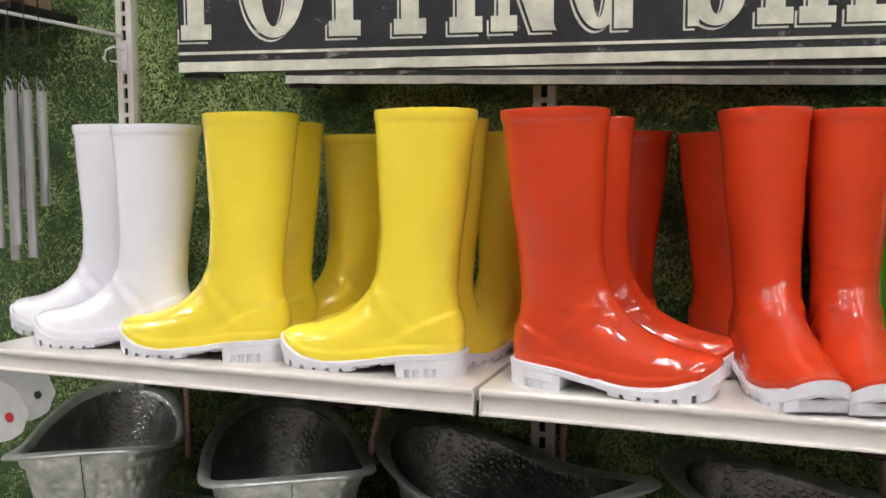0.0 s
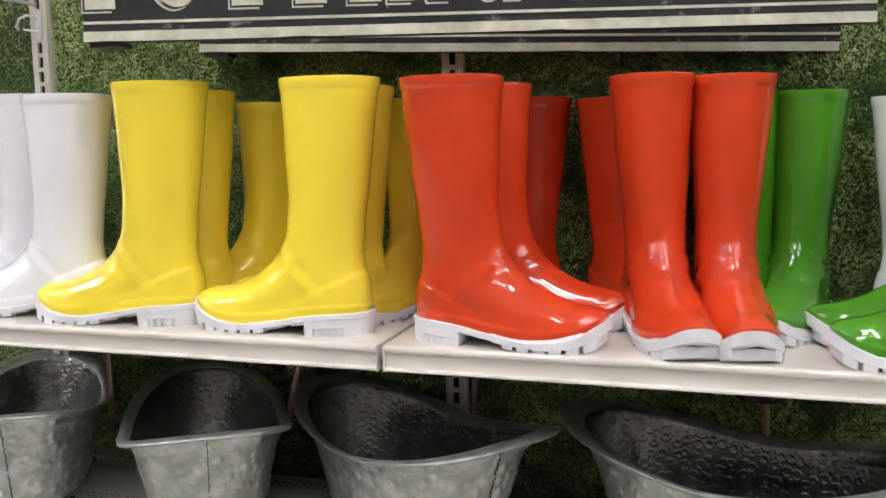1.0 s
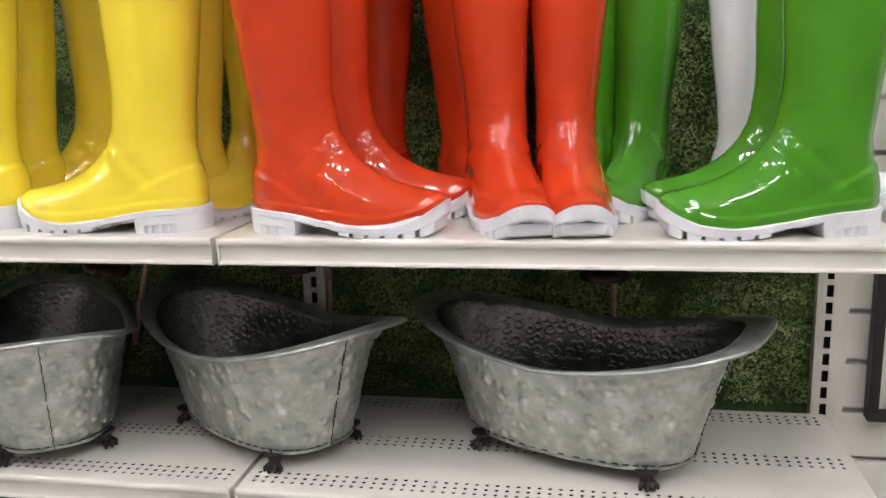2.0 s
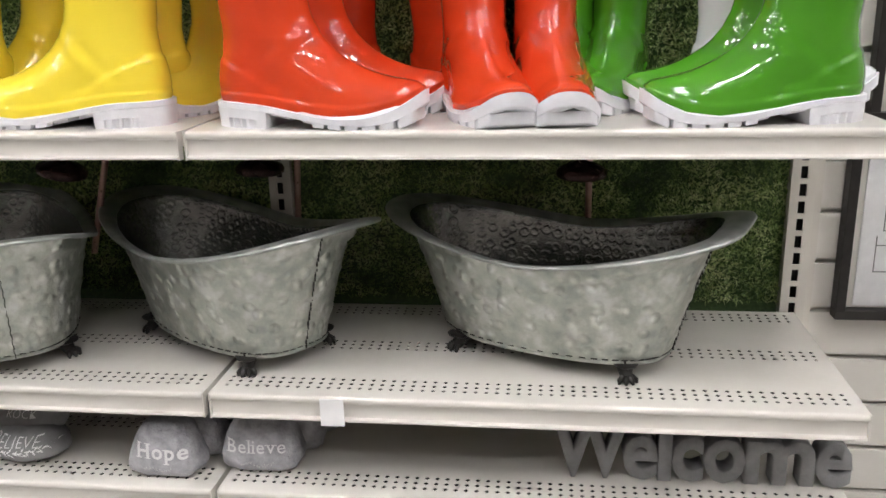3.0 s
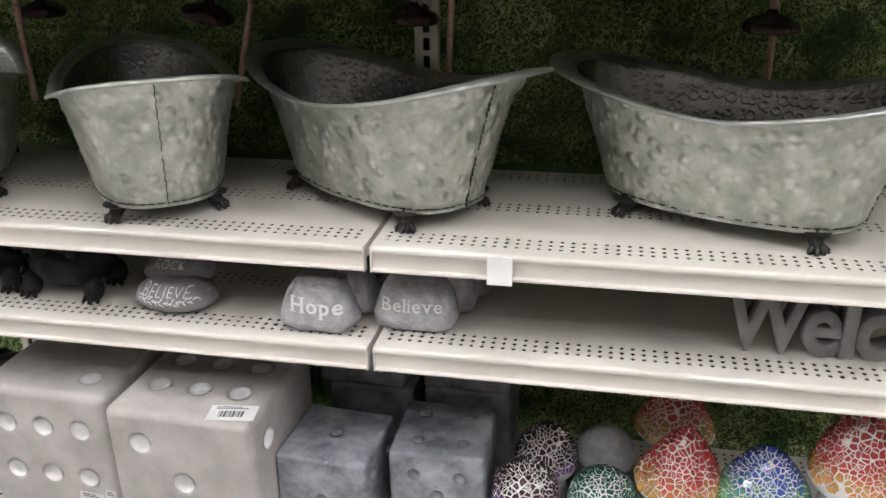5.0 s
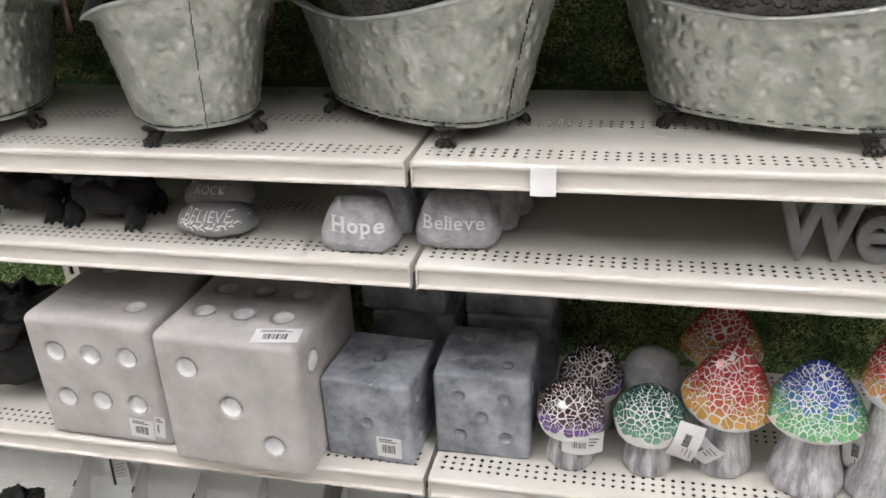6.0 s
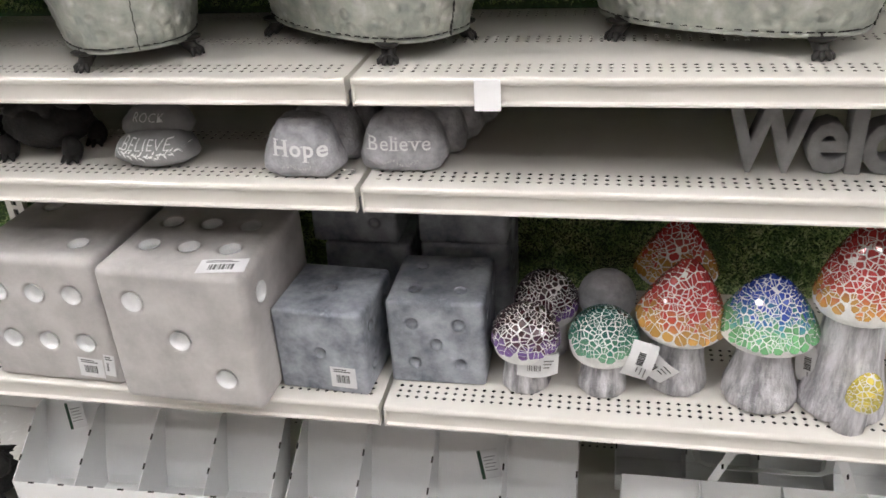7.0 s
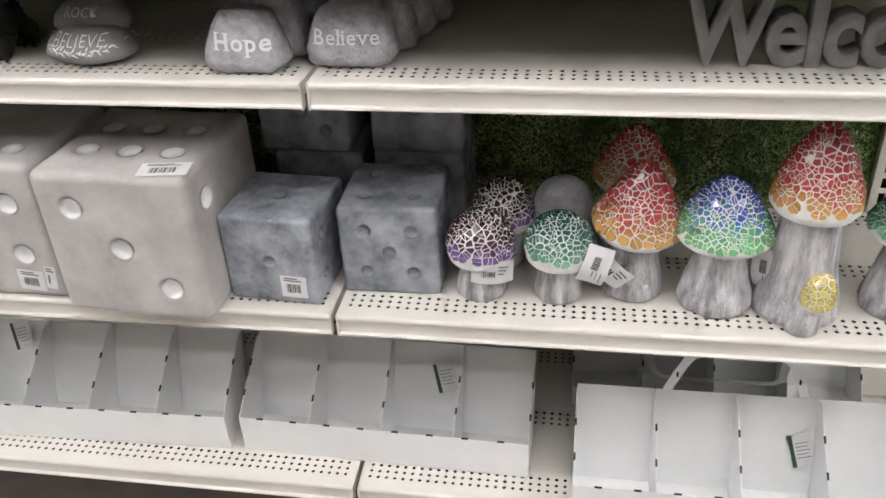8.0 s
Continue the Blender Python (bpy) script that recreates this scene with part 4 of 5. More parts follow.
def die_meshes(size, rad, spread, pip_r, pip_d, values, n=72):
    """A rounded cube with dished pips. values: for front, right, top."""
    bm = bmesh.new()
    h = size / 2
    frames = {"front": (Vector((1, 0, 0)), Vector((0, 0, 1)), Vector((0, -1, 0))), "right": (Vector((0, 1, 0)), Vector((0, 0, 1)), Vector((1, 0, 0))),
              "top": (Vector((1, 0, 0)), Vector((0, 1, 0)), Vector((0, 0, 1))), "back": (Vector((-1, 0, 0)), Vector((0, 0, 1)), Vector((0, 1, 0))),
              "left": (Vector((0, -1, 0)), Vector((0, 0, 1)), Vector((-1, 0, 0))), "base": (Vector((1, 0, 0)), Vector((0, -1, 0)), Vector((0, 0, -1)))}
    pips = []
    for side, (u, w, nrm) in frames.items():
        here = [(a * spread, b * spread) for a, b in PIPS[values[side]]] if side in values else []
        grid = []
        for i in range(n + 1):
            row = []
            for j in range(n + 1):
                a, b = -h + size * i / n, -h + size * j / n
                p = u * a + w * b + nrm * h
                core = Vector([max(-h + rad, min(h - rad, c)) for c in p])
                d = p - core
                if d.length > 1e-9:
                    p = core + d.normalized() * rad
                for pa, pb in here:
                    q = math.hypot(a - pa, b - pb) / pip_r
                    if q < 1.06:
                        p -= nrm * pip_d * max(0.0, min(1.0, (1.06 - q) / 0.22)) ** 0.8
                p += nrm * 0.0007 * noise.noise(p * 18)
                row.append(bm.verts.new(p + Vector((0, 0, h))))
            grid.append(row)
        for i in range(n):
            for j in range(n):
                bm.faces.new((grid[i][j], grid[i + 1][j], grid[i + 1][j + 1], grid[i][j + 1]))
        for pa, pb in here:
            z = nrm
            m = Matrix((u, w, z)).transposed().to_4x4()
            m.translation = u * pa + w * pb + nrm * (h - pip_d * 0.9) + Vector((0, 0, h))
            pips.append(m)
    bmesh.ops.remove_doubles(bm, verts=bm.verts[:], dist=0.0004)
    return bm, pips


def dish(r, d, material):
    bm = bmesh.new()
    lathe(bm, [(r * 0.02, 0.0), (r * 0.55, d * 0.02), (r * 0.78, d * 0.10), (r * 0.92, d * 0.40), (r, d * 0.90)], 24, True, False)
    return mesh_of("pip", bm, material, True)


def barcode_label(parent, m, w, h, bars=9):
    bm = bmesh.new()
    box(bm, -w / 2, w / 2, -h / 2, h / 2, 0, 0.0003)
    tag = part("price_sticker", bm, M_PAPER, parent, "white barcode sticker", m=m)
    bm = bmesh.new()
    x = -w * 0.28
    for k in range(bars):
        t = w * (0.018 + 0.02 * ((k * 7) % 3))
        box(bm, x, x + t, -h * 0.28, h * 0.12, 0.0003, 0.00045)
        x += t + w * 0.022
    for k in range(2):
        box(bm, -w * 0.38, w * (0.3 - 0.15 * k), h * (0.26 + 0.1 * k), h * (0.31 + 0.1 * k), 0.0003, 0.00045)
    tagged(part("barcode", bm, M_INK, tag, "black barcode and print"), kind="stuff")
    return tag


def die(x, y, z, size, turn, values, big, label):
    ob = thing("concrete_die", pose(x, y, z, 0, 0, turn), label, "concrete die", "big beige dice" if big else "small grey dice")
    rad = 0.012 if big else 0.006
    pr, pd = (size * 0.073, 0.0085) if big else (size * 0.066, 0.0042)
    bm, pips = die_meshes(size, rad, size * (0.268 if big else 0.24), pr, pd, values)
    part("block", bm, M_DIE if big else M_DIE_B, ob, smooth=True)
    me = dish(pr * 0.95, pd, M_PIP if big else M_DIE_B)
    for m in pips:
        part("pip", me, None, ob, "white painted hollow pip" if big else "", m=m)
    return ob


def on_front(size, a, b, lift=0.0009, roll=0.0):
    return pose(a, -size / 2 - lift, size / 2 + b, 90, 0, 0) @ pose(0, 0, 0, 0, 0, roll)


d1 = die(-0.473, 0.093, Z4, 0.203, -1, {"front": "six_wide", "right": 3, "top": 2}, True, "large beige concrete die with white pips, six facing the aisle")
barcode_label(d1, on_front(0.203, 0.056, -0.072, roll=-4), 0.038, 0.032)
barcode_label(d1, on_front(0.203, 0.086, -0.066, roll=-8), 0.016, 0.036, 4)
bm = bmesh.new()
bmesh.ops.create_icosphere(bm, subdivisions=2, radius=0.0045)
part("paint_dab", bm, M_PIP, d1, "white dab of paint", smooth=True, m=pose(-0.094, -0.0975, 0.1925) @ Matrix.Diagonal((1, 0.6, 1, 1)))
d2 = die(-0.2515, 0.066, Z4, 0.208, -2, {"front": 3, "right": 2, "top": 6}, True, "large beige concrete die with white pips, three facing the aisle")
barcode_label(d2, pose(0.070, -0.080, 0.2089, 0, 0, 10), 0.062, 0.034)
d3 = die(-0.080, 0.075, Z4, 0.128, -4, {"front": 1, "right": 4, "top": 1}, False, "small blue-grey concrete die with a price sticker")
barcode_label(d3, on_front(0.128, 0.030, -0.036), 0.036, 0.033)
die(0.067, 0.110, Z4, 0.131, 1, {"front": 5, "right": 4, "top": 4}, False, "small blue-grey concrete die with five shallow pips")
die(-0.0645, 0.2640, Z4, 0.131, 1, {"front": 1, "right": 2, "top": 1}, False, "small blue-grey concrete die at the bottom of a stack")
die(-0.0790, 0.2660, Z4 + 0.1313, 0.131, -1, {"front": 3, "right": 2, "top": 1}, False, "small blue-grey concrete die stacked on another")
die(0.0820, 0.273, Z4, 0.131, 0, {"front": 4, "right": 5, "top": 1}, False, "small blue-grey concrete die at the bottom of a stack")
die(0.0800, 0.273, Z4 + 0.1313, 0.130, 0.5, {"front": 1, "right": 5, "top": 2}, False, "small blue-grey concrete die stacked on another")


# ---- mosaic mushrooms ----
def clip_polygon(poly, nx, ny, c):
    out = []
    for (ax, ay), (bx, by) in zip(poly, poly[1:] + poly[:1]):
        da, db = ax * nx + ay * ny - c, bx * nx + by * ny - c
        if da <= 0:
            out.append((ax, ay))
        if (da < 0 < db) or (db < 0 < da):
            t = da / (da - db)
            out.append((ax + (bx - ax) * t, ay + (by - ay) * t))
    return out


def cap_tiles(profile, count, gap, seed):
    """Irregular flat pieces that pave a turned cap, each a small raised block."""
    rng = random.Random(seed)
    seg = []
    total = 0.0
    for (r0, z0), (r1, z1) in zip(profile, profile[1:]):
        a = math.pi * (r0 + r1) * math.hypot(r1 - r0, z1 - z0)
        total += a
        seg.append((total, r0, z0, r1, z1))
    pts = []
    tries = 0
    near = 0.42 * math.sqrt(total / count)
    while len(pts) < count and tries < count * 60:
        tries += 1
        q = rng.random() * total
        for s in seg:
            if q <= s[0]:
                break
        t, a = rng.random(), rng.random() * 2 * math.pi
        r, z = s[1] + (s[3] - s[1]) * t, s[2] + (s[4] - s[2]) * t
        p = Vector((r * math.cos(a), r * math.sin(a), z))
        own = near * rng.uniform(0.50, 1.25)
        if all((p - o[0]).length > own for o in pts):
            dr, dz = s[3] - s[1], s[4] - s[2]
            n = Vector((-dz * math.cos(a), -dz * math.sin(a), dr)).normalized()
            if n.z < 0 and dz > 0:
                n = -n
            if n.dot(Vector((math.cos(a), math.sin(a), 0.4))) < 0:
                n = -n
            pts.append((p, n))
    made = []
    for k, (p, n) in enumerate(pts):
        u = n.cross(Vector((0.3, 0.2, 0.9))).normalized()
        w = n.cross(u)
        lim = near * 2.6
        poly = [(lim * math.cos(math.pi / 4 * j), lim * math.sin(math.pi / 4 * j)) for j in range(8)]
        for o, on in pts:
            d = o - p
            if o is p or d.length > near * 5.5:
                continue
            a, b = d.dot(u), d.dot(w)
            ln = math.hypot(a, b)
            if ln < 1e-6:
                continue
            poly = clip_polygon(poly, a / ln, b / ln, d.length / 2 - gap / 2)
            if len(poly) < 3:
                break
        if len(poly) < 3:
            continue
        pieces = [poly]
        if rng.random() < 0.45:
            # a crack through the piece
            c0 = (sum(q[0] for q in poly) / len(poly), sum(q[1] for q in poly) / len(poly))
            ang = rng.random() * math.pi
            nx, ny = math.cos(ang), math.sin(ang)
            c = c0[0] * nx + c0[1] * ny
            pieces = [clip_polygon(poly, nx, ny, c - gap * 0.35), clip_polygon(poly, -nx, -ny, -c - gap * 0.35)]
        for pc in pieces:
            m = len(pc)
            if m < 3:
                continue
            vs, fs = [], []
            cx, cy = sum(q[0] for q in pc) / m, sum(q[1] for q in pc) / m
            shrink = rng.uniform(0.84, 1.0)
            for a, b in pc:
                vs.append(p + u * (cx + (a - cx) * shrink) + w * (cy + (b - cy) * shrink) - n * 0.0012)
            top = shrink * 0.95
            for a, b in pc:
                vs.append(p + u * (cx + (a - cx) * top) + w * (cy + (b - cy) * top) + n * 0.0006)
            fs.append(tuple(range(m, 2 * m)))
            for j in range(m):
                fs.append((j, (j + 1) % m, m + (j + 1) % m, m + j))
            made.append((vs, fs))
    return made


def pave(cap, profile, count, material, seed):
    """Lays the mosaic: the pieces towards the aisle one by one, those behind in one mesh."""
    made = sorted(cap_tiles(profile, count, 0.0008, seed), key=lambda piece: piece[0][0].y)
    front = [piece for piece in made if piece[0][0].y < 0.012][:295]
    for vs, fs in front:
        me = bpy.data.meshes.new("tile")
        me.from_pydata(vs, [], fs)
        me.materials.append(material)
        part("tile", me, material, cap)
    vs, fs = [], []
    for pv, pf in made[len(front):]:
        i = len(vs)
        vs.extend(pv)
        fs.extend(tuple(i + k for k in face) for face in pf)
    me = bpy.data.meshes.new("mosaic")
    me.from_pydata(vs, [], fs)
    me.materials.append(material)
    tagged(part("mosaic", me, material, cap, "small crackled glass mosaic pieces"), kind="stuff")


CONE = [(0.0, 0.90), (0.04, 0.975), (0.09, 1.0), (0.16, 0.965), (0.25, 0.885), (0.38, 0.765), (0.52, 0.625), (0.66, 0.475), (0.80, 0.330), (0.90, 0.215), (0.96, 0.125), (1.0, 0.01)]
BELL = [(0.0, 0.92), (0.04, 0.985), (0.09, 1.0), (0.16, 0.985), (0.25, 0.945), (0.38, 0.870), (0.52, 0.765), (0.66, 0.640), (0.80, 0.480), (0.90, 0.325), (0.96, 0.190), (1.0, 0.01)]


def cap_profile(r, z0, z1, point):
    """From the rim, which curls in, up to the tip. point: 0 a ball, 1 a cone."""
    out = []
    low = radians(-24)
    if point > 0.35:
        w = (point - 0.5) / 0.5
        for t, c in CONE:
            b = curve_at(BELL, t)
            out.append((max(r * (b + (c - b) * w), 0.0008), z0 + (z1 - z0) * t))
        return out
    for k in range(17):
        t = k / 16
        a = low + (math.pi / 2 - low) * t
        dome_r, dome_z = math.cos(a), (math.sin(a) - math.sin(low)) / (1 - math.sin(low))
        cone = max(0.0, 1 - t) ** 0.64 * (0.93 + 0.07 * min(1.0, t / 0.08))
        rr = dome_r * (1 - point) + cone * point * 1.02
        out.append((max(r * rr, 0.0008), z0 + (z1 - z0) * (dome_z * (1 - point) + t * point)))
    return out


def hang_tag(parent, m, w, h, name="paper_tag"):
    """A slightly curled paper tag with print."""
    bm = bmesh.new()
    n = 8
    loops = []
    for k in range(n + 1):
        u = -w / 2 + w * k / n
        y = 0.55 * (u / w) ** 2 * w
        loops.append([Vector((u, y, -h / 2)), Vector((u, y, h / 2)), Vector((u, y + 0.0004, h / 2)), Vector((u, y + 0.0004, -h / 2))])
    rings(bm, loops, True, True, True)
    tag = part(name, bm, M_PAPER, parent, "white paper tag with a barcode", m=m, smooth=True, angle=30)
    bm = bmesh.new()
    x = -w * 0.26
    for k in range(8):
        t = w * (0.008 + 0.008 * ((k * 5) % 3))
        u = x + t / 2
        y = 0.55 * (u / w) ** 2 * w
        box(bm, x, x + t, y - 0.0012, y - 0.0002, -h * 0.16, h * 0.10)
        x += t + w * 0.026
    for k in range(3):
        y = 0.55 * 0.18 ** 2 * w
        box(bm, w * 0.12, w * (0.36 - 0.05 * k), y - 0.0014, y - 0.0002, h * (0.28 - 0.16 * k), h * (0.30 - 0.16 * k))
    tagged(part("barcode", bm, M_INK, tag, "printed barcode"), kind="stuff")
    return tag


def mushroom(x, y, cap_r, cap_z, top, point, stem_r, foot_r, mat, seed, label, tilt=(0, 0), count=130, stem_top=None, tag=None, group="mosaic mushrooms", turn=0):
    ob = thing("mosaic_mushroom", pose(x, y, Z4, 0, 0, turn), label, "garden mushroom", group)
    bm = bmesh.new()
    st = stem_top or cap_z + 0.006
    prof = [(foot_r * 0.9, 0.0), (foot_r, 0.004), (foot_r * 0.99, 0.014)]
    for k in range(1, 23):
        t = k / 22
        prof.append((foot_r + (stem_r - foot_r) * (1 - (1 - t) ** 2.0), 0.014 + (st - 0.014) * t))

    def rough(p):
        a = math.atan2(p.y, p.x)
        k = 1 + 0.05 * noise.noise(Vector((math.cos(a) * 3, math.sin(a) * 3, p.z * 14 + seed))) + 0.055 * noise.noise(Vector((math.cos(a) * 7, math.sin(a) * 7, p.z * 16 + seed * 3)))
        k += 0.03 * noise.noise(Vector((math.cos(a) * 16, math.sin(a) * 16, p.z * 30)))
        return Vector((p.x * k, p.y * k, p.z))

    lathe(bm, prof, 72, wobble=rough)
    part("stem", bm, M_STEM, ob, "pale grey cement stem", smooth=True)
    m = pose(0, 0, cap_z, tilt[0], tilt[1], 0)
    prof = cap_profile(cap_r, 0.001, top - cap_z, point)
    bm = bmesh.new()
    lathe(bm, [(stem_r * 0.8, 0.001), (prof[0][0] * 0.86, -0.003), (prof[0][0] * 0.97, -0.002)] + prof, 44, wobble=lambda p: p * (1 + 0.02 * noise.noise(p * 70)))
    cap = part("cap", bm, M_GROUT if mat else M_STONE, ob, "white grouted cap" if mat else "plain grey cement cap", smooth=True, m=m)
    if mat is not None:
        pave(cap, prof[3:], int(count * (1.75 if point < 0.3 else 1.9)), mat, seed)
    if tag:
        hang_tag(ob, tag, 0.054, 0.034)
    return ob


M_MOS_P = mosaic("purple_mosaic", (0.040, 0.012, 0.014), (0.070, 0.020, 0.045), (0.20, 0.10, 0.36), 0.0, 0.066, (0.26, 0.46, 0.7))
M_MOS_G = mosaic("green_mosaic", (0.012, 0.085, 0.072), (0.030, 0.18, 0.125), (0.19, 0.44, 0.27), 0.0, 0.066, (0.2, 0.52, 0.85))
M_MOS_R = mosaic("red_mosaic", (0.38, 0.016, 0.015), (0.46, 0.052, 0.018), (0.58, 0.31, 0.050), 0.0, 0.095, (0.26, 0.46, 0.64))
M_MOS_B = mosaic("blue_green_mosaic", (0.012, 0.050, 0.34), (0.030, 0.20, 0.33), (0.15, 0.44, 0.18), 0.0, 0.080, (0.40, 0.58, 0.74))
M_MOS_Y = mosaic("yellow_mosaic", (0.62, 0.50, 0.05), (0.68, 0.57, 0.09), (0.72, 0.64, 0.18), 0.0, 0.03)

mushroom(0.186, 0.064, 0.0455, 0.058, 0.122, 0.1, 0.027, 0.032, M_MOS_P, 1, "small mushroom with a purple crackled mosaic cap", tag=pose(0.020, -0.038, 0.052, 4, 2, 12))
mushroom(0.207, 0.148, 0.0450, 0.060, 0.126, 0.1, 0.027, 0.032, M_MOS_P, 2, "small mushroom with a dark purple mosaic cap in the back row")
mushroom(0.288, 0.066, 0.0460, 0.059, 0.121, 0.1, 0.026, 0.0315, M_MOS_G, 3, "small mushroom with a teal green mosaic cap", tag=pose(0.046, -0.036, 0.066, 8, 108, 10))
mushroom(0.290, 0.162, 0.041, 0.070, 0.123, 0.15, 0.026, 0.032, None, 4, "plain grey mushroom seen from its back")
mushroom(0.384, 0.088, 0.0575, 0.092, 0.190, 0.75, 0.030, 0.039, M_MOS_R, 5, "mushroom with a tilted red and orange mosaic cap", tilt=(5, 4), count=140, tag=pose(-0.031, -0.044, 0.052, 4, 44, -10))
mushroom(0.384, 0.205, 0.0575, 0.098, 0.180, 0.70, 0.030, 0.039, M_MOS_R, 6, "mushroom with a red and yellow mosaic cap in the back row", tilt=(-4, 2), count=140)
mushroom(0.488, 0.070, 0.0605, 0.097, 0.178, 0.62, 0.030, 0.047, M_MOS_B, 7, "mushroom with a blue and green mosaic cap", count=210, tag=pose(0.052, -0.014, 0.056, 6, 84, -30))
tall = mushroom(0.585, 0.062, 0.0525, 0.147, 0.255, 0.52, 0.034, 0.052, M_MOS_R, 8, "tall mushroom with a red mosaic cap and small yellow one", count=190)
bm = bmesh.new()
tube(bm, [(0.000, -0.044, 0.0), (0.003, -0.048, 0.02), (0.006, -0.051, 0.05)], [0.021, 0.017, 0.012], 18)
part("small_stem", bm, M_STEM, tall, smooth=True)
prof_y = cap_profile(0.0195, 0.0, 0.049, 0.35)
bm = bmesh.new()
lathe(bm, [(0.010, -0.003)] + prof_y, 26)
ycap = part("small_cap", bm, M_GROUT, tall, smooth=True, m=pose(0.008, -0.056, 0.046, 12, 4, 0))
pave(ycap, prof_y[2:], 110, M_MOS_Y, 9)
mushroom(0.712, 0.076, 0.0580, 0.106, 0.190, 0.9, 0.030, 0.046, M_MOS_G, 10, "mushroom with a green mosaic cap at the shelf end", count=190)


# ---- white tin caddies ----
# small dark block laid on edges in place of tab slots and rivets
bm = bmesh.new()
box(bm, -0.0014, 0.0014, -0.0052, 0.0052, -0.0008, 0.0009, 0.0004)
DARK_BLOCK = mesh_of("paint_chip", bm, M_DARK)


def caddy(x, y, label, turn=0.0, tilt=0.0, handles="", tags=(), low=0.068, back=1.0):
    """Four open cells: a high back, a low front and sloping dividers; front faces -y."""
    W, D, HB, HF, D0 = 0.446, 0.135, 0.136, low, 0.082
    ob = thing("tin_caddy", pose(x, y, Z5, tilt, 0, turn), label, "storage caddy", "white tin caddies")
    bm = bmesh.new()
    box(bm, -W / 2, W / 2, 0.0, 0.0012, 0.001, HF, 0.0004)
    part("front_panel", bm, M_CADDY, ob)
    bm = bmesh.new()
    rise = [back * u for u in (0, 0.12, 0.25, 0.5, 0.75, 1.0)]
    rings(bm, [[Vector((sx * W / 2, D0 + (D - D0) * u ** 1.25, 0.001 + (HB - 0.001) * u)) for u in rise] +
               [Vector((sx * W / 2, D0 + (D - D0) * u ** 1.25 - 0.0012, 0.001 + (HB - 0.001) * u)) for u in reversed(rise)] for sx in (-1, 1)], True, True, True)
    part("back_panel", bm, M_CADDY, ob)
    bm = bmesh.new()
    box(bm, -W / 2 + 0.001, W / 2 - 0.001, 0.001, D0 - 0.001, 0.001, 0.002)
    part("base_panel", bm, M_CADDY, ob)
    for k in range(5):
        bm = bmesh.new()
        xx = -W / 2 + W * k / 4
        xx += 0.0006 if k == 0 else -0.0006 if k == 4 else 0.0
        prof = [(0.0014, 0.002), (0.0014, HF + 0.001), (D * 0.80, HB + 0.004), (D - 0.0018, HB + 0.004)] + [(D0 + (D - D0) * u ** 1.25 - 0.0018, 0.002 + (HB - 0.002) * u) for u in (0.94, 0.75, 0.5, 0.25, 0.1, 0.0)]
        rings(bm, [[Vector((xx + s * 0.0007, yy, zz)) for yy, zz in prof] for s in (-1, 1)], True, True, True)
        div = part("divider" if 0 < k < 4 else "side_panel", bm, M_CADDY, ob)
        for u in (0.30, 0.68):
            yy, zz = 0.0014 + (D * 0.8 - 0.0014) * u, HF + 0.001 + (HB + 0.003 - HF) * u
            part("paint_chip", DARK_BLOCK, M_DARK, div, "dark block standing in for a tab slot", m=pose(xx, yy, zz, math.degrees(math.atan2(HB - HF, D * 0.8)), 0, 0))
    for k in range(8):
        part("paint_chip", DARK_BLOCK, M_DARK, ob, "dark block standing in for a tab slot", m=pose(-W / 2 + 0.034 + k * 0.053, 0.0006, HF, 0, 0, 90))
    if handles:
        bm = bmesh.new()
        if handles == "up":
            pts = [(-0.096, D + 0.0012, HB - 0.020), (-0.094, D + 0.001, HB), (-0.083, D + 0.000, HB + 0.030), (-0.072, D - 0.001, HB + 0.056), (-0.058, D - 0.002, HB + 0.072), (-0.03, D - 0.003, HB + 0.079)]
            pts += [(-px, py, pz) for px, py, pz in reversed(pts)]
        else:
            pts = [(-0.108, D + 0.0012, HB - 0.010), (-0.108, D, HB + 0.008), (-0.108, D - 0.025, HB + 0.010), (-0.107, 0.060, 0.120), (-0.104, 0.020, 0.092), (-0.096, -0.002, 0.079), (-0.082, -0.007, 0.0755), (-0.055, -0.008, 0.0750)]
            pts += [(-px, py, pz) for px, py, pz in reversed(pts)]
        loops = []
        for k, p in enumerate(pts):
            q0, q1 = Vector(pts[max(k - 1, 0)]), Vector(pts[min(k + 1, len(pts) - 1)])
            d = (q1 - q0).normalized()
            n = Vector((0, 1, 0)) if handles == "up" else Vector((0, 0.35, 0.94))
            s = d.cross(n).normalized()
            n = s.cross(d)
            loops.append([Vector(p) + s * 0.0065 + n * 0.0008, Vector(p) - s * 0.0065 + n * 0.0008, Vector(p) - s * 0.0065 - n * 0.0008, Vector(p) + s * 0.0065 - n * 0.0008])
        rings(bm, loops, True, True, True)
        strap = part("handle", bm, M_CADDY, ob, "bent white strap handle", smooth=True, angle=40)
        for k in (2, -3):
            part("rivet_hole", DARK_BLOCK, M_DARK, strap, "dark rivet in the strap", m=Matrix.Translation(Vector(pts[k]) + Vector((0, -0.0012, 0.001))) @ pose(0, 0, 0, 60, 0, 0))
    for k, dx, dz in tags:
        xx = -W / 2 + W * (k + 0.72) / 4 + dx
        bm = bmesh.new()
        box(bm, -0.019, 0.019, 0, 0.0004, -0.026, 0.026)
        t = part("swing_tag", bm, M_PAPER, ob, "white paper tag with a dark green edge", m=pose(xx, D - 0.030 + dz * 0.4, 0.092 + dz, -24, -14, 6) @ Matrix.Diagonal((0.86, 1, 0.9, 1)))
        bm = bmesh.new()
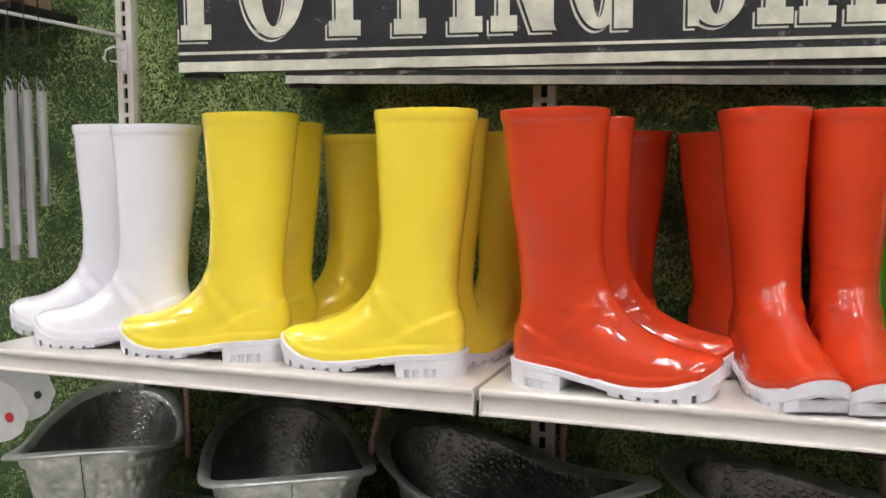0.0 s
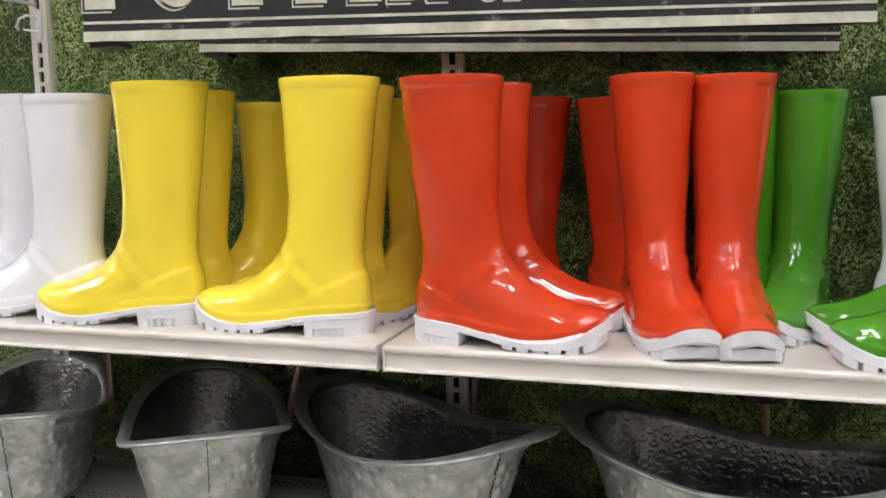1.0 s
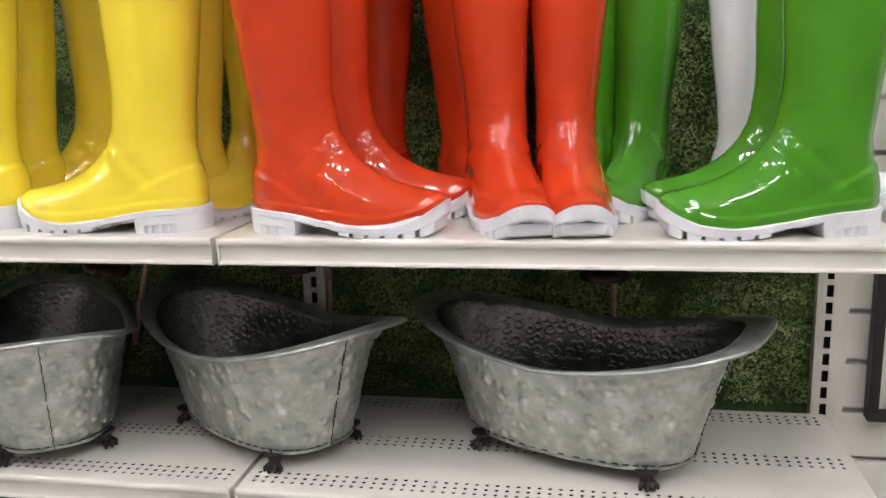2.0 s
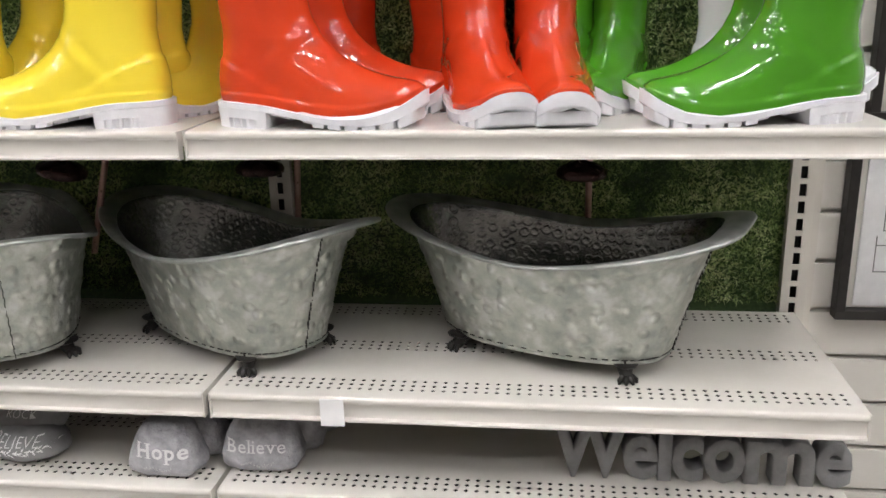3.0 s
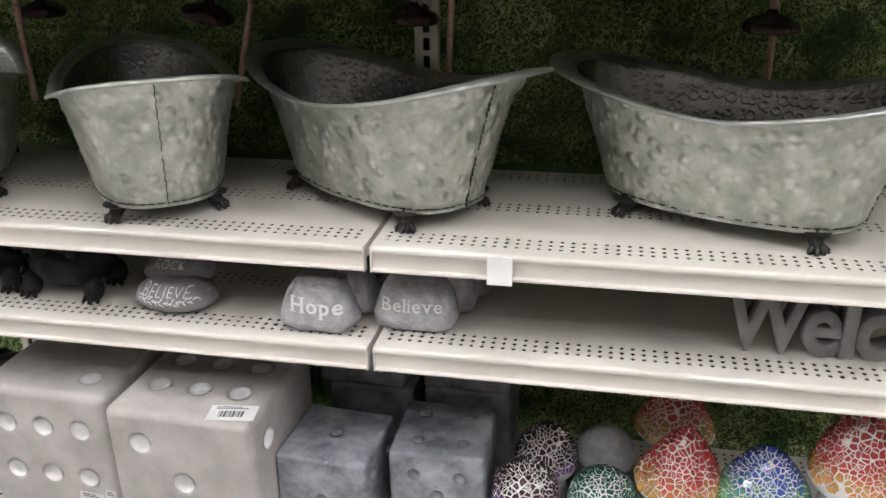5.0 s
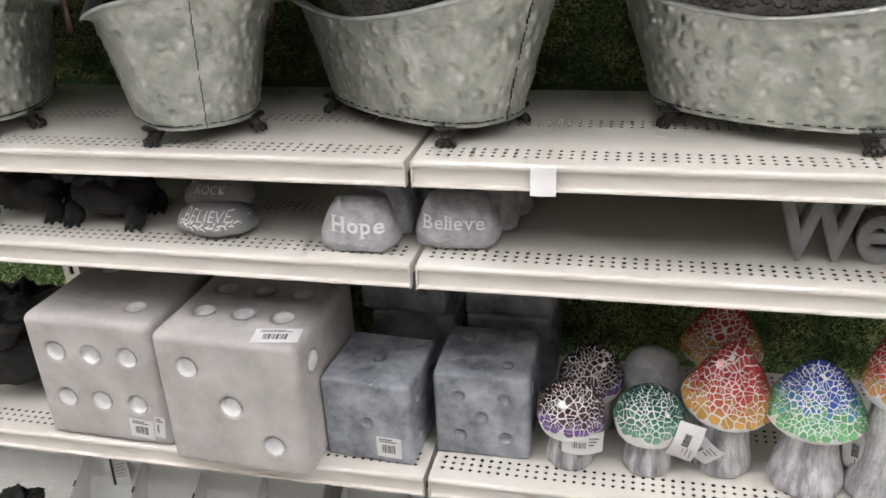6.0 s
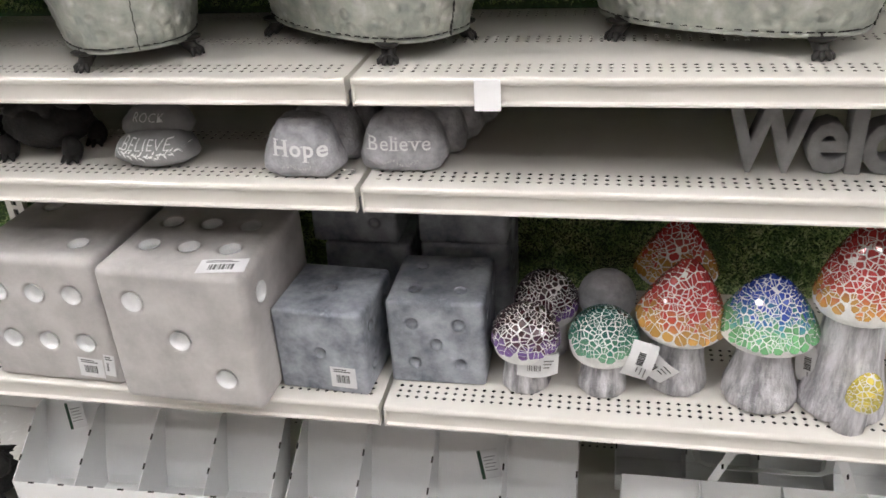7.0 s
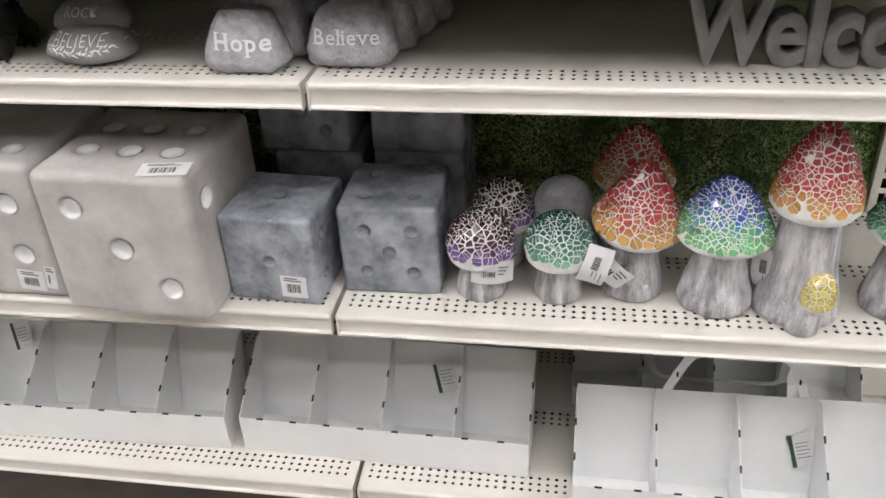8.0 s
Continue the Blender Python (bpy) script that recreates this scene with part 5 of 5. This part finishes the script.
        box(bm, -0.019, -0.0125, -0.0003, 0.0, -0.026, 0.026)
        part("green_edge", bm, M_GREENINK, t)
        bm = bmesh.new()
        for j in range(5):
            box(bm, -0.009, 0.013 - 0.004 * (j % 2), -0.0003, 0.0, -0.012 + 0.006 * j, -0.0110 + 0.006 * j)
        part("text_bar", bm, M_INK, t, "small printed lines")
    return ob


caddy(-0.438, 0.030, "white painted tin caddy with four cells on the lowest shelf", turn=1.5, tags=((0, -0.018, 0.026),))
caddy(0.032, 0.033, "white painted tin caddy with four cells across the shelf joint", turn=-1.3, tags=((2, 0.004, 0.0),))
caddy(0.543, -0.042, "white painted tin caddy with a strap handle pulled to the front", tags=((2, 0.014, -0.020),), handles="up")
caddy(0.538, 0.198, "white painted tin caddy in the shade behind another", tags=(), handles="down", low=0.034, back=0.35)


# ---- signs above the boots ----
def stroke(bm, x0, x1, z0, z1):
    box(bm, x0, x1, -0.0012 - 0.000004 * len(bm.verts), 0.0, z0, z1)


def ring_letter(bm, cx, w, h, t, a0, a1, n=36):
    vs = []
    front = -0.0012 - 0.000004 * len(bm.verts)
    for k in range(n + 1):
        a = radians(a0 + (a1 - a0) * k / n)
        c, s = math.cos(a), math.sin(a)
        vs.append([Vector((cx + c * w / 2, front, h / 2 + s * h / 2)), Vector((cx + c * (w / 2 - t), front, h / 2 + s * (h / 2 - t * 0.55))),
                   Vector((cx + c * (w / 2 - t), 0, h / 2 + s * (h / 2 - t * 0.55))), Vector((cx + c * w / 2, 0, h / 2 + s * h / 2))])
    rings(bm, vs, True, True, True)


def slab_letter(ch, x0, x1, h):
    """A heavy slab-serif capital between x0 and x1."""
    bm = bmesh.new()
    t, s, f = 0.0215, 0.0185, 0.009
    w, cx = x1 - x0, (x0 + x1) / 2

    def stem(x, foot=True, head=True, k=1.0):
        stroke(bm, x - t * k / 2, x + t * k / 2, 0.0, h)
        if foot:
            stroke(bm, x - t * k / 2 - f, x + t * k / 2 + f, 0.0, s)
        if head:
            stroke(bm, x - t * k / 2 - f, x + t * k / 2 + f, h - s, h)

    def raised(make, dz):
        k = len(bm.verts)
        make()
        bm.verts.ensure_lookup_table()
        for v in bm.verts[k:]:
            v.co.z += dz

    if ch == "P":
        stem(x0 + t / 2 + f)
        raised(lambda: ring_letter(bm, x0 + 0.030, 2 * (x1 - x0 - 0.030), h * 0.55, t, -90, 90), h * 0.45)
    elif ch == "O":
        ring_letter(bm, cx, w, h, t * 1.15, 0, 360)
    elif ch == "T":
        stem(cx)
        stroke(bm, x0, x1, h - s, h)
    elif ch == "I":
        stem(cx)
    elif ch == "N":
        stem(x0 + 0.015, k=0.62)
        stem(x1 - 0.010, foot=False, k=0.62)
        a, b = Vector((x0 + 0.012, 0, h)), Vector((x1 - 0.014, 0, 0))
        rings(bm, [[Vector((p.x - t * 0.65, -0.0012, p.z)), Vector((p.x + t * 0.65, -0.0012, p.z)), Vector((p.x + t * 0.65, 0, p.z)), Vector((p.x - t * 0.65, 0, p.z))] for p in (a, b)], True, True, True)
    elif ch == "G":
        ring_letter(bm, cx - 0.004, w - 0.004, h, t * 1.1, 50, 330)
        stroke(bm, x1 - t, x1, 0.0, h * 0.42)
        stroke(bm, cx, x1 + 0.005, h * 0.42 - s, h * 0.42)
    elif ch == "S":
        ring_letter(bm, cx, w, h * 0.56, t * 1.1, -170, 90)
        raised(lambda: ring_letter(bm, cx, w * 0.95, h * 0.56, t * 1.1, 10, 270), h * 0.44)
        stroke(bm, x0, x0 + t * 0.6, 0.0, h * 0.34)
    elif ch == "H":
        stem(x0 + 0.019)
        stem(x1 - 0.019)
        stroke(bm, x0 + 0.019, x1 - 0.019, h * 0.45, h * 0.45 + s)
    elif ch == "E":
        stem(x0 + 0.020)
        for z0 in (0.0, h * 0.46, h - s):
            stroke(bm, x0 + 0.02, x1, z0, z0 + s)
        stroke(bm, x1 - 0.013, x1, 0.0, h * 0.30)
        stroke(bm, x1 - 0.013, x1, h * 0.70, h)
    elif ch == "D":
        stem(x0 + 0.020)
        ring_letter(bm, x0 + 0.020, 2 * (w - 0.020), h, t, -90, 90)
    return bm


LETTERS = [("P", 0.0045, 0.072), ("O", 0.084, 0.167), ("T", 0.179, 0.252), ("T", 0.260, 0.333), ("I", 0.344, 0.385), ("N", 0.395, 0.472), ("G", 0.490, 0.560),
           ("S", 0.622, 0.687), ("H", 0.700, 0.784), ("E", 0.796, 0.862), ("D", 0.874, 0.950)]


def wall_sign(x, y, z, turn, tilt, W, label, lettered):
    H = 0.235
    ob = thing("wall_sign", pose(x, y, z, 0, 0, turn) @ pose(0, 0, 0, 0, tilt, 0), label, "sign", "signs above the boots")
    bm = bmesh.new()
    box(bm, 0, W, 0.0, 0.016, 0.0, H, 0.0012)
    part("board", bm, M_SIGN, ob, "black painted wooden board")
    bm = bmesh.new()
    n = 90
    for z0, z1, up in ((0.0005, 0.0130, 1), (H - 0.0130, H - 0.0005, -1)):
        loops = []
        for k in range(n + 1):
            u = 0.0005 + (W - 0.001) * k / n
            e = 0.0006 * noise.noise(Vector((u * 40, z0 * 9, 3)))
            c = 0.0022 * max(0.0, noise.noise(Vector((u * 16, 5.0, z0))) - 0.15)
            a, b = (z0 + c, z1 + e) if up > 0 else (z0 + e, z1 - c)
            loops.append([Vector((u, -0.0016, a)), Vector((u, 0.0, a)), Vector((u, 0.0, b)), Vector((u, -0.0016, b))])
        rings(bm, loops, True, True, True)
    part("border", bm, M_CREAM, ob, "chipped cream border")
    bm = bmesh.new()
    for z0 in (0.0222, H - 0.0257):
        box(bm, 0.001, W - 0.001, -0.001, 0.0, z0, z0 + 0.0035)
    part("border_line", bm, M_CREAM, ob, "thin cream line")
    if lettered:
        for ch, a, b in LETTERS:
            part("letter", slab_letter(ch, a, b, 0.145), M_CREAM, ob, "cream slab letter", m=pose(0, 0, 0.0405))
            for name, k, dx, dz, mt in (("letter_line", 0.35, -0.0048, -0.0048, M_CREAM), ("letter_gap", 0.70, -0.0026, -0.0026, M_SIGN)):
                sh = slab_letter(ch, a, b, 0.145)
                for v in sh.verts:
                    v.co.y *= k
                part(name, sh, mt, ob, m=pose(dx, 0, 0.0405 + dz))
    bm = bmesh.new()
    box(bm, 0.006, 0.05, 0.002, 0.03, -0.006, -0.0005, 0.001)
    part("hanger_foot", bm, M_BLACK, ob, "dark hanging bracket under the board")
    return ob


wall_sign(-0.390, 0.0, 1.537, 11.86, 0, 0.973, "weathered black and cream wooden sign lettered Potting Shed", True)
wall_sign(-0.412, 0.300, 1.555, 3.0, 2.15, 0.957, "weathered black and cream wooden sign hanging behind another", False)


# ---- wind chimes, plates and small stock beside the upright ----
def wind_chime(x, y, z, label, seed):
    ob = thing("wind_chime", pose(x, y, z), label, "wind chime", "wind chimes")
    bm = bmesh.new()
    lathe(bm, [(0.004, 0.012), (0.03, 0.009), (0.034, 0.004), (0.034, 0.0), (0.004, -0.001)], 24)
    part("top_disc", bm, M_WOOD, ob, "round wooden top", smooth=True, angle=40)
    bm = bmesh.new()
    tube(bm, [(0, 0, 0.01), (0.002, 0, 0.06), (0, 0, 0.30)], 0.0009, 6)
    part("cord", bm, M_BLACK, ob)
    rng = random.Random(seed)
    for k in range(6):
        a = 2 * math.pi * k / 6 + 0.3
        px, py = 0.026 * math.cos(a), 0.026 * math.sin(a)
        ln = 0.16 + 0.022 * k + rng.uniform(0, 0.01)
        bm = bmesh.new()
        lathe(bm, [(0.0062, -0.155), (0.0076, -0.155), (0.0076, -0.155 - ln), (0.0062, -0.155 - ln), (0.0062, -0.16)], 14, False, False, wobble=lambda p: p + Vector((px, py, 0)))
        pipe = part("chime_tube", bm, M_CHIME, ob, "brushed metal tube", smooth=True, angle=40)
        bm = bmesh.new()
        tube(bm, [(px, py, 0.0), (px * 1.02, py, -0.16)], 0.0008, 5)
        part("string", bm, M_BLACK, pipe)
        bm = bmesh.new()
        tube(bm, [(px - 0.005, py, -0.157), (px - 0.006, py - 0.004, -0.145), (px - 0.002, py - 0.006, -0.132), (px + 0.004, py - 0.005, -0.138), (px + 0.005, py, -0.157)], 0.0007, 5)
        part("wire_loop", bm, M_CHIME, pipe, "thin bent wire loop")
    return ob


wind_chime(-0.845, 0.20, 1.705, "silver tube wind chime hanging before the grass panel", 1)
wind_chime(-0.905, 0.22, 1.700, "silver tube wind chime hanging beside another", 2)


def metal_plate(x, y, z, turn, dot, label):
    """A white enamelled plate with a wavy edge that hangs by a wire; its shade is in the colour."""
    ob = thing("enamel_plate", pose(x, y, z, 0, 0, turn), label, "metal plate", "white plates")
    bm = bmesh.new()
    n = 48
    loops = []
    for r, yy in ((0.001, 0.0), (0.045, 0.0), (0.060, -0.004), (0.0605, -0.003), (0.045, 0.0015), (0.001, 0.0015)):
        loops.append([Vector((r * (1 + (0.04 * math.cos(9 * 2 * math.pi * k / n) if r > 0.04 else 0)) * math.cos(2 * math.pi * k / n), yy, r * 0.9 * math.sin(2 * math.pi * k / n))) for k in range(n)])
    rings(bm, loops, True, True, True)
    part("plate", bm, M_PLATE, ob, smooth=True, angle=50)
    if dot:
        bm = bmesh.new()
        lathe(bm, [(0.001, 0.0), (0.0085, 0.0), (0.009, 0.0005), (0.001, 0.0012)], 20)
        part("red_dot", bm, M_RED, ob, "round red apple shape", m=pose(0.022, -0.001, -0.010, 90, 0, 0))
        bm = bmesh.new()
        tube(bm, [(-0.03, -0.0008, 0.012), (-0.01, -0.0008, 0.010), (0.002, -0.0008, 0.018), (0.006, -0.0008, 0.022)], 0.0006, 5)
        part("script_line", bm, M_INK, ob, "thin black painted line")
    else:
        bm = bmesh.new()
        bmesh.ops.create_icosphere(bm, subdivisions=2, radius=0.0075)
        for v in bm.verts:
            v.co = Vector((v.co.x * (1 + 0.3 * noise.noise(v.co * 300)), v.co.y * 0.15, v.co.z * (1 + 0.3 * noise.noise(v.co * 260))))
        part("black_spot", bm, M_BLACK, ob, "black painted shape", m=pose(0.028, -0.002, -0.006))
    bm = bmesh.new()
    tube(bm, [(0, 0.001, 0.05), (-0.004, 0.001, 0.12), (0, 0.03, 0.22)], 0.0008, 5)
    part("hanger_wire", bm, M_BLACK, ob)
    return ob


metal_plate(-0.940, 0.20, 1.000, 10, True, "white enamelled plate with a red apple, hanging on a wire")
metal_plate(-0.934, 0.25, 1.024, 16, False, "white enamelled plate with a dark shape, hanging behind another")

hook = thing("peg_hook", pose(-BAY + 0.004, BACK - 0.016, 1.632), "white wire hook on the slotted upright", "hook")
bm = bmesh.new()
tube(bm, [(0, 0, 0.0), (-0.006, -0.02, 0.004), (-0.010, -0.035, -0.004), (-0.014, -0.035, -0.018), (-0.018, -0.028, -0.022), (-0.022, -0.030, -0.014)], 0.0022, 8)
part("wire", bm, M_PAPER, hook, smooth=True)
bm = bmesh.new()
box(bm, -0.006, 0.006, -0.002, 0.002, -0.035, 0.012, 0.0008)
tube(bm, [(0, 0, -0.022), (-0.016, -0.020, -0.020)], 0.002, 8)
part("clip", bm, M_PAPER, hook)
arm = thing("display_arm", pose(-BAY + 0.004, BACK - 0.02, 1.656), "thin white display arm reaching out from the upright", "display arm")
bm = bmesh.new()
tube(bm, [(0, 0, 0), (-0.10, -0.16, 0.02), (-0.20, -0.32, 0.045)], 0.0032, 8)
part("rod", bm, M_PAPER, arm, smooth=True)

bs = thing("bracket_shelf", pose(-1.12, 0.30, 1.70), "small dark shelf carrying a brown box", "shelf")
bm = bmesh.new()
box(bm, -0.2, 0.25, -0.10, 0.05, -0.012, 0.0, 0.001)
part("board", bm, M_BLACK, bs)
cb = thing("cardboard_box", pose(-1.03, 0.30, 1.70), "brown cardboard box on the small dark shelf", "box")
bm = bmesh.new()
box(bm, -0.1, 0.1, -0.07, 0.05, 0.0, 0.14, 0.001)
part("carton", bm, M_WOOD, cb)


# ---- black figurines ----
def figurine(x, y, z, s, turn, seed, label, material):
    """A squat cast animal: belly, back tufts and splayed feet in one mesh."""
    bm = bmesh.new()
    off = Vector((seed, seed * 2.0, 0))

    def blob(c, r, sx, sy, sz, sub=3, ruf=0.12, fr=40):
        made = bmesh.ops.create_icosphere(bm, subdivisions=sub, radius=1.0)["verts"]
        for v in made:
            k = 1 + ruf * noise.noise(v.co * 3 + off) + ruf * 0.6 * noise.noise(v.co * 9 + off)
            v.co = Vector((c[0] + v.co.x * r * sx * k, c[1] + v.co.y * r * sy * k, max(0.0, c[2] + v.co.z * r * sz * k)))

    blob((0, 0, 0.045), 0.05, 1.15, 0.9, 0.72, 4)
    blob((-0.01, 0.0, 0.082), 0.038, 1.6, 1.0, 0.9, 5, 0.45)
    blob((0.045, -0.01, 0.085), 0.022, 1.1, 1.0, 1.0, 3, 0.2)
    for fx, fy in ((-0.05, -0.028), (0.045, -0.030), (-0.045, 0.03), (0.045, 0.03)):
        blob((fx, fy, 0.016), 0.013, 1.0, 1.0, 1.4)
        for a in (-40, 0, 40):
            d = Vector((math.sin(radians(a)), -math.cos(radians(a)), 0))
            tube(bm, [Vector((fx, fy, 0.009)), Vector((fx, fy, 0.007)) + d * 0.012, Vector((fx, fy, 0.001)) + d * 0.018], [0.005, 0.0045, 0.002], 7)
    for v in bm.verts:
        v.co *= s
    ob = new("figurine", mesh_of("figurine", bm, material, True))
    ob.matrix_basis = pose(x, y, z, 0, 0, turn)
    return tagged(ob, label, "figurine", "black figurines")


figurine(-0.448, 0.088, Z3, 1.0, 0, 1, "rough black cast garden figurine on splayed feet", M_SOOT)
figurine(-0.585, 0.090, Z3, 1.0, 10, 4, "rough black cast garden figurine beside another", M_SOOT)
figurine(-0.690, 0.11, Z4, 1.5, 20, 7, "dark cast garden figurine with a rough coat beside the dice", M_SOOT)
figurine(-0.740, 0.060, Z5, 0.95, -10, 9, "dark cast garden figurine on the lowest shelf", M_SOOT)

# label holder clipped to the tub shelf
lh = thing("label_holder", pose(0.155, FRONT[2] - 0.0016, Z2 - 0.016), "clear plastic price label holder clipped on the shelf lip", "label holder")
bm = bmesh.new()
box(bm, -0.0145, 0.0145, -0.0008, 0.0002, -0.020, 0.015, 0.0003)
part("holder", bm, M_PLASTIC, lh)
